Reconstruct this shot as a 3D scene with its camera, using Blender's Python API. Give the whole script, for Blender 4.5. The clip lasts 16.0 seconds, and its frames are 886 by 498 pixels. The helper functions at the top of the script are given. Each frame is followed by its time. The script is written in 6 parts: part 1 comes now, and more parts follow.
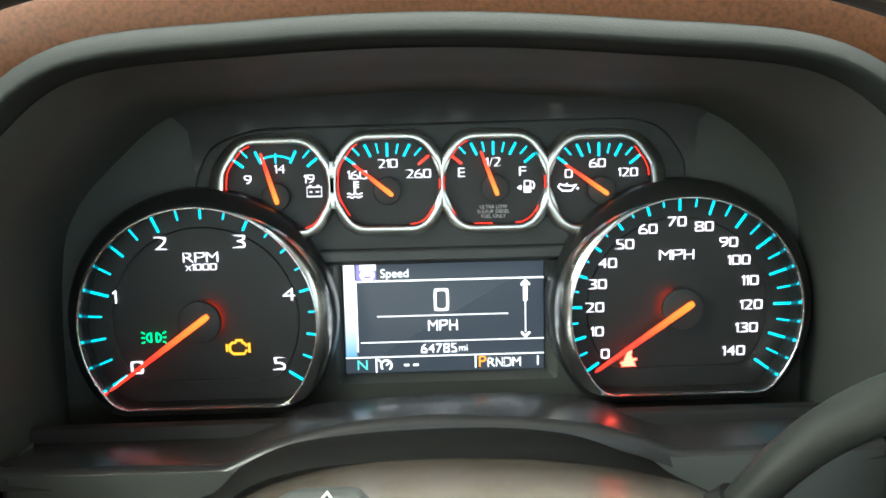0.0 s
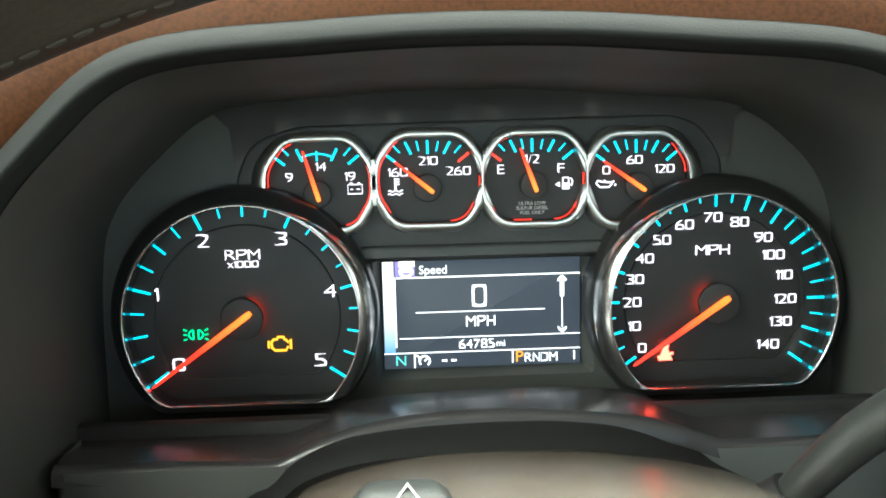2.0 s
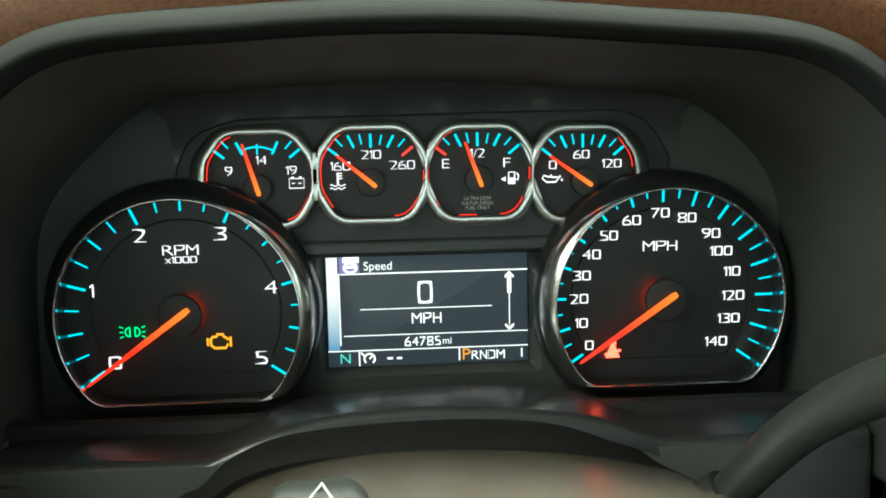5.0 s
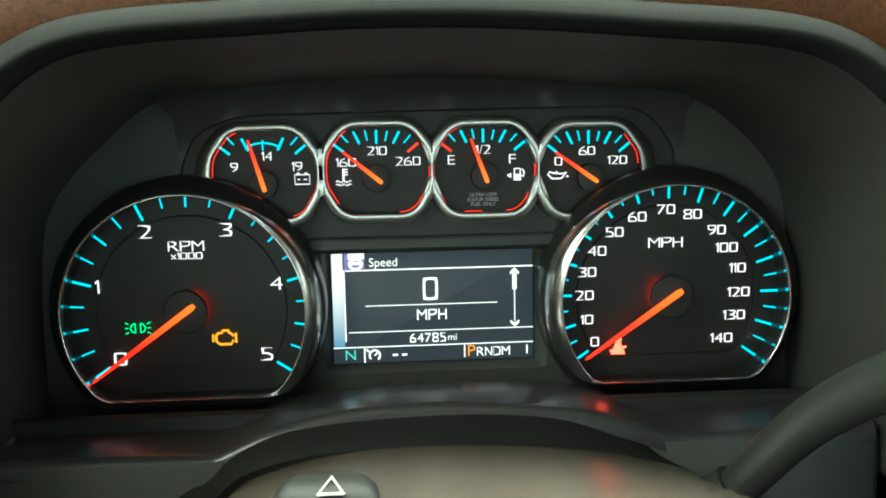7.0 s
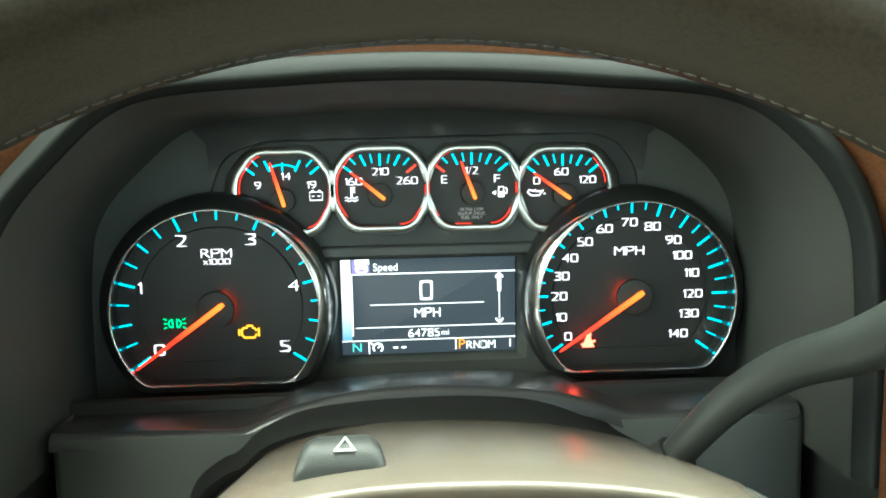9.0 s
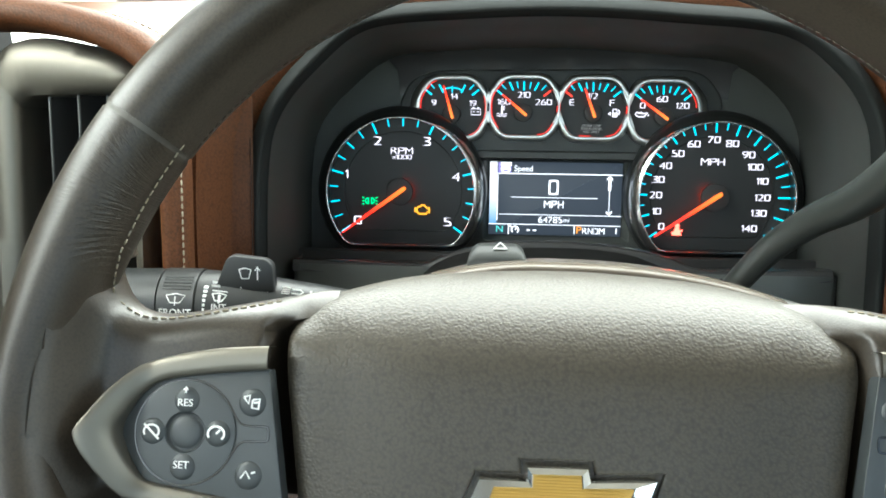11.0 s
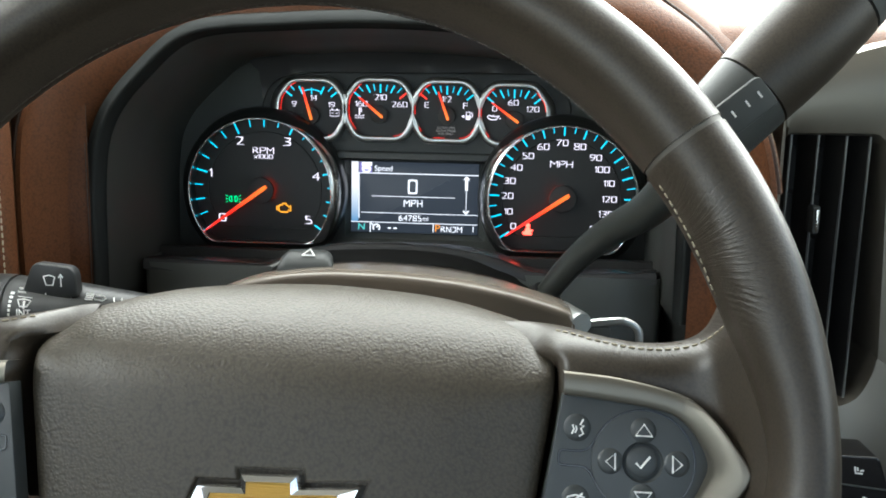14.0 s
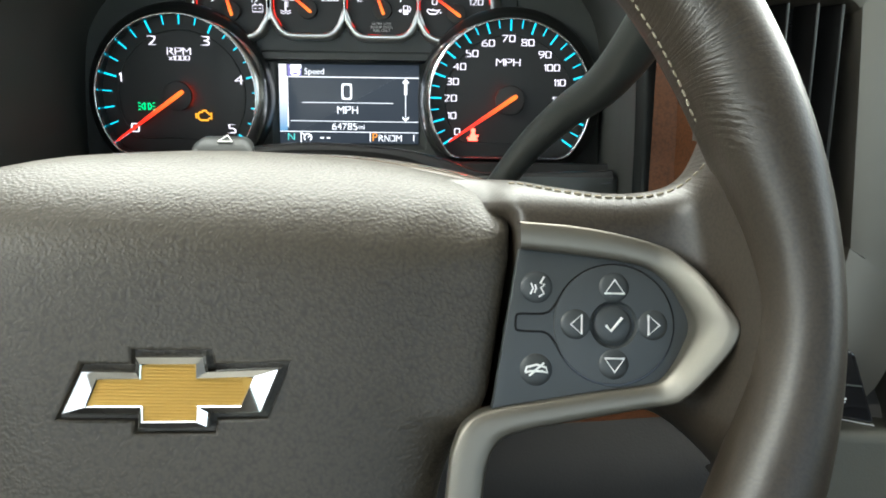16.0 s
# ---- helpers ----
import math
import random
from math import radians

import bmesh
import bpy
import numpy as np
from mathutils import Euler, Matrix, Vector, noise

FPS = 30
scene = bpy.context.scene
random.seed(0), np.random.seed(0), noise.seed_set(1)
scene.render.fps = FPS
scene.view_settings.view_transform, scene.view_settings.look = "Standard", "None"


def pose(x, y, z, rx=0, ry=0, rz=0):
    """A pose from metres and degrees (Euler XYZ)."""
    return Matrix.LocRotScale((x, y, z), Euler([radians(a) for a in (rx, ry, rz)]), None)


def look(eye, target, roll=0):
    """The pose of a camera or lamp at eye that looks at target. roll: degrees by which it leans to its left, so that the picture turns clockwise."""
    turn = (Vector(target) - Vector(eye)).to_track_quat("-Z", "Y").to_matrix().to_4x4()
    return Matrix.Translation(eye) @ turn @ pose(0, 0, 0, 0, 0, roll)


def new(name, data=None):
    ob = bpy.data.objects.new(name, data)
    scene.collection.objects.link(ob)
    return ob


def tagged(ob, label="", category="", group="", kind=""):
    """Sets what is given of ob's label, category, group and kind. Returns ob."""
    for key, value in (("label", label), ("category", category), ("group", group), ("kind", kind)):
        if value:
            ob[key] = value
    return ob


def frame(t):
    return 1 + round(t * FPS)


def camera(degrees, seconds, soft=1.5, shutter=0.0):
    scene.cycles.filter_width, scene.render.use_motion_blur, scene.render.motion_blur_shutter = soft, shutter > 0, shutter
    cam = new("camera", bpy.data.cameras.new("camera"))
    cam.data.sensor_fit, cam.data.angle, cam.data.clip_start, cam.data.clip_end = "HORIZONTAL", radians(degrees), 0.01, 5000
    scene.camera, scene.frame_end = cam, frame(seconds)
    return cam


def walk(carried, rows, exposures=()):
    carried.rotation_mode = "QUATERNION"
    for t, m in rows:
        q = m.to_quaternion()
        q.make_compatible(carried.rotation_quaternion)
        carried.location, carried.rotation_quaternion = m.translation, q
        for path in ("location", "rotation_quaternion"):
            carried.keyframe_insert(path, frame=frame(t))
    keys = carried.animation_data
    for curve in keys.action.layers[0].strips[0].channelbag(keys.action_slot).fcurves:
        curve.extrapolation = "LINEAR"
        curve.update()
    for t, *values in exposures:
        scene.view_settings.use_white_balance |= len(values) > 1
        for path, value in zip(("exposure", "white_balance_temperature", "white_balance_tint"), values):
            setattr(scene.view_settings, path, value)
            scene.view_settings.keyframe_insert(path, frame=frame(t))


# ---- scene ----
from mathutils.geometry import tessellate_polygon

cam = camera(55.6, 16.0, soft=1.8)
# The cluster's own frame: origin between the two large dials, y forward, the face leaning back by 12 degrees.
C = pose(0, 0, 1.25) @ pose(0, 0, 0, -12)
ROWS = [
    (0, -0.00986, -0.39316, 0.08177, -1.494, -7.328, 1.276),
    (0.5, -0.00999, -0.39356, 0.08152, -1.669, -7.306, 1.315),
    (1, -0.00615, -0.39771, 0.08396, -1.958, -7.389, 1.250),
    (1.5, -0.02025, -0.39881, 0.08729, -2.178, -7.294, 1.384),
    (2, -0.03527, -0.39620, 0.08207, -2.388, -7.481, 1.424),
    (2.5, -0.01311, -0.40317, 0.08811, -3.041, -7.583, 1.350),
    (3, -0.01246, -0.40192, 0.08378, -3.449, -7.553, 1.241),
    (3.5, -0.01677, -0.39345, 0.07820, -3.565, -7.471, 1.225),
    (4, -0.01631, -0.38989, 0.07848, -3.648, -7.518, 1.178),
    (6.5, -0.01997, -0.39158, 0.07712, -3.680, -7.317, 1.180),
    (7, -0.02031, -0.39045, 0.07643, -3.713, -7.425, 1.138),
    (7.5, -0.02103, -0.39599, 0.07926, -3.835, -7.325, 1.099),
    (8, -0.02514, -0.40534, 0.08114, -3.817, -7.331, 1.048),
    (8.5, -0.02523, -0.42472, 0.08401, -3.673, -7.350, 1.043),
    (9, -0.02013, -0.45342, 0.08809, -3.600, -7.379, 1.031),
    (9.5, -0.02922, -0.50624, 0.07266, -3.541, -7.202, 0.980),
    (9.7, -0.03350, -0.54574, 0.05536, -3.280, -7.174, 0.930),
    (11.8, -0.03248, -0.62962, 0.06878, 7.647, -8.760, -1.443),
    (12, -0.03506, -0.63135, 0.08144, 7.020, -8.785, -1.631),
    (12.5, -0.01999, -0.63659, 0.11339, 7.071, -9.403, -1.547),
    (13, 0.00829, -0.64251, 0.12740, 6.111, -9.607, -1.468),
    (13.5, 0.05103, -0.65205, 0.12175, 5.129, -10.422, -1.243),
    (14, 0.06990, -0.62972, 0.07024, 4.075, -10.012, -1.208),
    (14.5, 0.07387, -0.60870, 0.02792, 2.912, -9.559, -1.143),
    (15, 0.08959, -0.58770, 0.00975, 1.952, -9.484, -1.113),
    (15.5, 0.08845, -0.58659, 0.01217, 1.116, -10.341, -0.918),
    (16, 0.07124, -0.58839, 0.01845, 0.218, -11.893, -0.766),
]
EXPOSURES = [(0.0, 2.0, 6700, -5), (2.4, 2.05, 6750, -6), (3.1, 1.42, 6900, -10), (3.6, 1.18, 6950, -12), (8.0, 1.22, 7000, -17), (8.5, 1.65, 6900, -17), (9.0, 2.1, 6700, -17), (9.7, 1.85, 6550, -13), (11.8, 1.68, 6350, 1), (12.4, 1.25, 6350, 2), (13.5, 0.88, 6300, 3), (14.6, 1.66, 6550, 0), (16.0, 1.55, 6600, 0)]
walk(cam, [(t, C @ pose(x, y, z) @ pose(0, 0, 0, 0, 0, yaw) @ pose(0, 0, 0, 90 + pitch) @ pose(0, 0, 0, 0, 0, -roll))
           for t, x, y, z, yaw, pitch, roll in ROWS], EXPOSURES)

# ---- light ----
world = bpy.data.worlds.new("sky")
scene.world = world
world.use_nodes = True
sky = world.node_tree.nodes.new("ShaderNodeTexSky")
sky.sky_type, sky.sun_disc = "NISHITA", False
sky.sun_elevation, sky.sun_rotation = radians(45), radians(200)
back = world.node_tree.nodes["Background"]
back.inputs["Strength"].default_value = 0.15
world.node_tree.links.new(sky.outputs["Color"], back.inputs["Color"])
sun_data = bpy.data.lights.new("sun", "SUN")
sun_data.energy, sun_data.angle, sun_data.color = 0.6, radians(50), (1.0, 0.96, 0.9)
sun = new("sun", sun_data)
sun.matrix_world = look((0, 0, 5), (0.8, -1.2, 1.0))


def window_light(name, eye, target, width, height, watts, colour=(1.0, 0.99, 0.96)):
    data = bpy.data.lights.new(name, "AREA")
    data.shape, data.size, data.size_y, data.energy, data.color = "RECTANGLE", width, height, watts, colour
    ob = new(name, data)
    ob.matrix_world = look(eye, target)
    return ob


window_light("windshield_daylight", (0.35, 0.19, 1.72), (0.35, -0.36, 1.17), 1.6, 0.75, 17)
window_light("driver_window_daylight", (-0.66, -0.36, 1.62), (0.0, -0.10, 1.20), 0.7, 0.42, 6.0)
window_light("passenger_window_daylight", (1.38, -0.55, 1.62), (0.2, -0.45, 1.25), 0.8, 0.42, 1.5)
window_light("rear_window_daylight", (0.35, -1.80, 1.65), (0.1, 0.0, 1.25), 0.8, 0.25, 0.3)
window_light("rear_side_daylight", (-0.66, -1.42, 1.62), (-0.1, 0.0, 1.20), 0.55, 0.36, 0.5)

# ---- materials ----
def creases(nodes, links, co):
    """Fine wrinkles that fan out where the leather is drawn round the corner between spoke and rim."""
    def maths(op, a, b=0.0):
        n = nodes.new("ShaderNodeMath")
        n.operation = op
        for slot, v in zip(n.inputs, (a, b)):
            if isinstance(v, (int, float)):
                slot.default_value = v
            else:
                links.new(v, slot)
        return n.outputs[0]

    xyz = nodes.new("ShaderNodeSeparateXYZ")
    links.new(co.outputs["Object"], xyz.inputs[0])
    u = maths("SUBTRACT", maths("ABSOLUTE", xyz.outputs[0]), 0.140)
    v = maths("SUBTRACT", xyz.outputs[2], 0.066)
    r = maths("SQRT", maths("ADD", maths("MULTIPLY", u, u), maths("MULTIPLY", v, v)))
    fan = nodes.new("ShaderNodeCombineXYZ")
    links.new(maths("MULTIPLY", maths("ARCTAN2", v, u), 17.0), fan.inputs[0])
    links.new(maths("MULTIPLY", r, 90.0), fan.inputs[1])
    tex = nodes.new("ShaderNodeTexNoise")
    tex.inputs["Scale"].default_value, tex.inputs["Detail"].default_value, tex.inputs["Distortion"].default_value = 1.6, 3.0, 0.5
    links.new(fan.outputs[0], tex.inputs["Vector"])
    near = nodes.new("ShaderNodeMapRange")
    near.interpolation_type = "SMOOTHSTEP"
    near.inputs["From Min"].default_value, near.inputs["From Max"].default_value = 0.043, 0.026
    links.new(r, near.inputs["Value"])
    bump = nodes.new("ShaderNodeBump")
    bump.inputs["Distance"].default_value = 0.00075
    links.new(maths("MULTIPLY", near.outputs["Result"], 0.5), bump.inputs["Strength"])
    links.new(tex.outputs["Fac"], bump.inputs["Height"])
    return bump.outputs["Normal"]


def material(name, colour, rough=0.5, metal=0.0, vary=0.12, scale=60.0, grain=0.0, grain_scale=900.0, cells=False, coat=0.0, creased=False, sheen=0.5):
    """A surface with patchy colour, patchy gloss and a fine relief."""
    m = bpy.data.materials.new(name)
    m.use_nodes = True
    nodes, links = m.node_tree.nodes, m.node_tree.links
    b = nodes["Principled BSDF"]
    b.inputs["Roughness"].default_value, b.inputs["Metallic"].default_value = rough, metal
    b.inputs["Coat Weight"].default_value = coat
    b.inputs["Specular IOR Level"].default_value = sheen
    b.inputs["Coat Roughness"].default_value = 0.15
    co = nodes.new("ShaderNodeTexCoord")
    big = nodes.new("ShaderNodeTexNoise")
    big.inputs["Scale"].default_value, big.inputs["Detail"].default_value = scale, 6.0
    links.new(co.outputs["Object"], big.inputs["Vector"])
    mix = nodes.new("ShaderNodeMix")
    mix.data_type = "RGBA"
    mix.inputs[6].default_value = (*[c * (1 - vary) for c in colour], 1)
    mix.inputs[7].default_value = (*[min(1, c * (1 + vary)) for c in colour], 1)
    links.new(big.outputs["Fac"], mix.inputs[0])
    links.new(mix.outputs[2], b.inputs["Base Color"])
    gloss = nodes.new("ShaderNodeMapRange")
    gloss.inputs["To Min"].default_value, gloss.inputs["To Max"].default_value = rough * 0.93, min(1.0, rough * 1.07)
    links.new(big.outputs["Fac"], gloss.inputs["Value"])
    links.new(gloss.outputs["Result"], b.inputs["Roughness"])
    if grain:
        tex = nodes.new("ShaderNodeTexVoronoi" if cells else "ShaderNodeTexNoise")
        tex.inputs["Scale"].default_value = grain_scale
        if cells:
            tex.feature = "SMOOTH_F1"
            warp = nodes.new("ShaderNodeTexNoise")
            warp.inputs["Scale"].default_value = grain_scale * 0.35
            links.new(co.outputs["Object"], warp.inputs["Vector"])
            add = nodes.new("ShaderNodeMixRGB")
            add.blend_type = "LINEAR_LIGHT"
            add.inputs[0].default_value = 0.0007
            links.new(co.outputs["Object"], add.inputs[1])
            links.new(warp.outputs["Color"], add.inputs[2])
            links.new(add.outputs[0], tex.inputs["Vector"])
        else:
            links.new(co.outputs["Object"], tex.inputs["Vector"])
        bump = nodes.new("ShaderNodeBump")
        bump.inputs["Strength"].default_value, bump.inputs["Distance"].default_value = grain, 0.0004
        bump.invert = cells
        links.new(tex.outputs[0], bump.inputs["Height"])
        if cells:
            # the shade in the creases between the pebbles of the leather, as darker colour
            crease = nodes.new("ShaderNodeMapRange")
            crease.inputs["From Min"].default_value, crease.inputs["From Max"].default_value = 0.30, 0.75
            crease.inputs["To Min"].default_value, crease.inputs["To Max"].default_value = 1.0, 0.60
            links.new(tex.outputs["Distance"], crease.inputs["Value"])
            # worn: the base colour multiplied by that crease shade
            worn = nodes.new("ShaderNodeMix")
            worn.data_type, worn.blend_type = "RGBA", "MULTIPLY"
            worn.inputs[0].default_value = 1.0
            links.new(mix.outputs[2], worn.inputs[6])
            links.new(crease.outputs["Result"], worn.inputs[7])
            links.new(worn.outputs[2], b.inputs["Base Color"])
        links.new(bump.outputs["Normal"], b.inputs["Normal"])
        if creased:
            links.new(creases(nodes, links, co), bump.inputs["Normal"])
    return m


def glow(name, colour, strength, colour_2=None, axis=0, lo=0.0, hi=1.0):
    """A lit surface; with a second colour it runs from one to the other along an axis of its object."""
    m = bpy.data.materials.new(name)
    m.use_nodes = True
    nodes, links = m.node_tree.nodes, m.node_tree.links
    b = nodes["Principled BSDF"]
    b.inputs["Base Color"].default_value = (0.02, 0.02, 0.02, 1)
    b.inputs["Roughness"].default_value = 0.5
    b.inputs["Emission Color"].default_value = (*colour, 1)
    b.inputs["Emission Strength"].default_value = strength
    if colour_2:
        co, sep = nodes.new("ShaderNodeTexCoord"), nodes.new("ShaderNodeSeparateXYZ")
        rng, mix = nodes.new("ShaderNodeMapRange"), nodes.new("ShaderNodeMix")
        mix.data_type = "RGBA"
        rng.inputs["From Min"].default_value, rng.inputs["From Max"].default_value = lo, hi
        mix.inputs[6].default_value, mix.inputs[7].default_value = (*colour, 1), (*colour_2, 1)
        links.new(co.outputs["Object"], sep.inputs["Vector"])
        links.new(sep.outputs[axis], rng.inputs["Value"])
        links.new(rng.outputs["Result"], mix.inputs[0])
        links.new(mix.outputs[2], b.inputs["Emission Color"])
    return m


BROWN = material("brown_leather", (0.098, 0.034, 0.0115), 0.55, vary=0.14, scale=25, grain=0.40, grain_scale=800, cells=True, sheen=0.28)
TAUPE = material("taupe_hub_skin", (0.0465, 0.0378, 0.0258), 0.47, vary=0.1, scale=30, grain=0.62, grain_scale=850, cells=True)
SHROUD = material("taupe_plastic", (0.145, 0.121, 0.098), 0.23, vary=0.07, scale=40, grain=0.22, grain_scale=1500)
RIM = material("rim_leather", (0.033, 0.0250, 0.0172), 0.40, vary=0.16, scale=35, grain=0.12, grain_scale=1100, cells=True, creased=True)
LEVER = material("lever_plastic", (0.030, 0.033, 0.030), 0.34, vary=0.12, scale=50, grain=0.25, grain_scale=1700)
HOODRIM = material("hood_rim_plastic", (0.017, 0.019, 0.0185), 0.70, vary=0.12, scale=45, grain=0.30, grain_scale=1500, sheen=0.18)
LINING = material("charcoal_lining", (0.058, 0.062, 0.056), 0.55, vary=0.15, scale=50, grain=0.35, grain_scale=1600)
BLACK = material("black_plastic", (0.040, 0.043, 0.041), 0.46, vary=0.15, scale=50, grain=0.35, grain_scale=1600)
GREY = material("charcoal_plastic", (0.038, 0.042, 0.041), 0.58, vary=0.12, scale=45, grain=0.30, grain_scale=1500)
LEDGE = material("satin_black_plastic", (0.050, 0.050, 0.052), 0.26, vary=0.12, scale=40, grain=0.10, grain_scale=1500)
FACE = material("dial_black", (0.013, 0.013, 0.012), 0.50, vary=0.10, scale=80, grain=0.1, grain_scale=3000)
HUBCAP = material("hub_black", (0.024, 0.023, 0.022), 0.55, vary=0.10, scale=80)
POD = material("satin_pod_black", (0.020, 0.021, 0.020), 0.30, vary=0.12, scale=60, grain=0.10, grain_scale=1800)
GLOSSBLACK = material("gloss_black", (0.012, 0.012, 0.013), 0.08, vary=0.1, scale=60)
RINGCHROME = material("ring_chrome", (0.82, 0.82, 0.80), 0.22, metal=1.0, vary=0.04, scale=60)
CHROME = material("chrome", (0.80, 0.80, 0.79), 0.09, metal=1.0, vary=0.03, scale=80)
SATIN = material("satin_chrome", (0.60, 0.60, 0.58), 0.30, metal=1.0, vary=0.05, scale=60)
SLAT_HIGHLIGHT = material("slat_highlight_grey", (0.16, 0.165, 0.155), 0.35, vary=0.1, scale=60)
CHAMPAGNE = material("champagne_paint", (0.175, 0.160, 0.132), 0.42, metal=0.7, vary=0.05, scale=60, grain=0.06, grain_scale=2500)
STALKBLACK = material("stalk_black", (0.018, 0.019, 0.019), 0.40, vary=0.12, scale=60, grain=0.15, grain_scale=1800)
BUTTON = material("button_rubber", (0.040, 0.044, 0.045), 0.42, vary=0.10, scale=80, grain=0.15, grain_scale=2500)
BROWNSEAM = material("brown_seam", (0.030, 0.013, 0.007), 0.7, vary=0.2, scale=300)
GAP = material("gap_shade_black", (0.006, 0.006, 0.006), 0.85, vary=0.2, scale=60)
SEAM = material("dark_seam", (0.085, 0.077, 0.066), 0.6, vary=0.2, scale=300)
THREAD = material("tan_thread", (0.27, 0.23, 0.165), 0.75, vary=0.2, scale=400)
BEIGE = material("beige_pillar_trim", (0.30, 0.28, 0.215), 0.65, vary=0.06, scale=20, grain=0.3, grain_scale=900)
CLOTH = material("dark_trim", (0.035, 0.032, 0.029), 0.85, vary=0.2, scale=30, grain=0.4, grain_scale=700)
HEADLINER = material("grey_headliner", (0.42, 0.40, 0.36), 0.9, vary=0.08, scale=30, grain=0.4, grain_scale=700)
GRILLE = material("grey_grille", (0.20, 0.18, 0.165), 0.5, vary=0.1, scale=60)
WHITEPAINT = material("white_paint", (0.80, 0.81, 0.80), 0.25, vary=0.02, scale=6, coat=0.5)
PAPER = material("white_paper", (0.82, 0.83, 0.80), 0.7, vary=0.03, scale=20)
PALEGREEN = material("pale_green_reflection", (0.24, 0.66, 0.12), 0.5, vary=0.08, scale=25)
KNEE = material("charcoal_knee_plastic", (0.10, 0.108, 0.104), 0.40, vary=0.10, scale=40, grain=0.25, grain_scale=1500)
SLOT = material("dark_slot", (0.07, 0.065, 0.065), 0.7, vary=0.1, scale=60)
GREENPAPER = material("green_print", (0.030, 0.15, 0.012), 0.6, vary=0.12, scale=25)
PRINT = material("white_print", (0.78, 0.78, 0.76), 0.6, vary=0.05, scale=200)
FAINT = material("grey_print", (0.62, 0.60, 0.60), 0.6, vary=0.05, scale=200)
GOLD = material("gold_insert", (0.46, 0.27, 0.055), 0.42, metal=0.5, vary=0.06, scale=200)
METALKEY = material("worn_nickel", (0.50, 0.51, 0.50), 0.32, metal=0.9, vary=0.12, scale=120)
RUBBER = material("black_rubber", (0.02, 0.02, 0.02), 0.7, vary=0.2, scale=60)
COWL = material("grey_cowl_plastic", (0.20, 0.22, 0.225), 0.6, vary=0.12, scale=25, grain=0.3, grain_scale=500)
WOOD = material("tan_board", (0.42, 0.26, 0.14), 0.6, vary=0.2, scale=20)
GROUND = material("pale_concrete", (0.45, 0.45, 0.43), 0.85, vary=0.15, scale=2, grain=0.3, grain_scale=60)

LIT_WHITE = glow("lit_white", (0.86, 0.80, 1.0), 0.78)
LIT_CYAN = glow("lit_cyan", (0.015, 0.52, 0.80), 0.85)
LIT_RED = glow("lit_red", (1.0, 0.045, 0.03), 0.65)
LIT_GREEN = glow("lit_green", (0.01, 0.75, 0.25), 0.95)
LIT_AMBER = glow("lit_amber", (1.0, 0.40, 0.03), 0.65)
LIT_BELT = glow("lit_belt", (1.0, 0.07, 0.05), 3.2)
LIT_LINE = glow("lit_line", (1.0, 0.03, 0.02), 0.85)
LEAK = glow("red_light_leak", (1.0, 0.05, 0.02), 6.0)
NEEDLE_BIG = glow("lit_needle", (1.0, 0.16, 0.02), 0.8, (1.0, 0.022, 0.012), 0, -0.004, 0.026)
NEEDLE_SMALL = glow("lit_small_needle", (1.0, 0.2, 0.03), 0.75, (1.0, 0.035, 0.015), 0, -0.003, 0.013)
SCREEN = glow("screen_background", (0.034, 0.045, 0.068), 0.40)
SCREEN_WHITE = glow("screen_white", (0.84, 0.86, 1.0), 0.82)
SCREEN_BAR = glow("screen_bar", (0.05, 0.24, 0.50), 0.55, (0.9, 0.9, 1.0), 2, -0.026, 0.006)
SCREEN_TEAL = glow("screen_teal", (0.12, 0.72, 0.72), 0.55)
SCREEN_ORANGE = glow("screen_orange", (1.0, 0.34, 0.03), 0.6)
SCREEN_PURPLE = glow("screen_purple", (0.26, 0.22, 0.62), 0.45)


# ---- builders: every shape is a pair (points, faces) ----
def loft(rings, closed=True, caps=True, loop=False):
    n, pts, faces = len(rings[0]), [tuple(p) for r in rings for p in r], []
    last = len(rings) if loop else len(rings) - 1
    for i in range(last):
        a, b = i * n, ((i + 1) % len(rings)) * n
        for j in range(n if closed else n - 1):
            k = (j + 1) % n
            faces.append((a + j, a + k, b + k, b + j))
    if caps and closed and not loop:
        faces.append(tuple(range(n - 1, -1, -1)))
        faces.append(tuple(range((len(rings) - 1) * n, len(rings) * n)))
    return pts, faces


def join(*shapes):
    pts, faces = [], []
    for p, f in shapes:
        o = len(pts)
        pts += p
        faces += [tuple(i + o for i in q) for q in f]
    return pts, faces


def moved(shape, m):
    return [tuple(m @ Vector(p)) for p in shape[0]], shape[1]


def offset(outline, d):
    """A flat outline pushed outwards by d (counter-clockwise outlines)."""
    n, out = len(outline), []
    for i in range(n):
        a, b, c = (Vector(outline[k % n]) for k in (i - 1, i, i + 1))
        e, f = (b - a).normalized(), (c - b).normalized()
        na, nb = Vector((e.y, -e.x)), Vector((f.y, -f.x))
        s = na + nb
        s = s / max(0.35, s.length_squared) * 2 if s.length > 1e-6 else na
        out.append(tuple(b + s * d))
    return out


def ccw(outline):
    area = sum(a[0] * b[1] - b[0] * a[1] for a, b in zip(outline, outline[1:] + outline[:1]))
    return outline if area > 0 else outline[::-1]


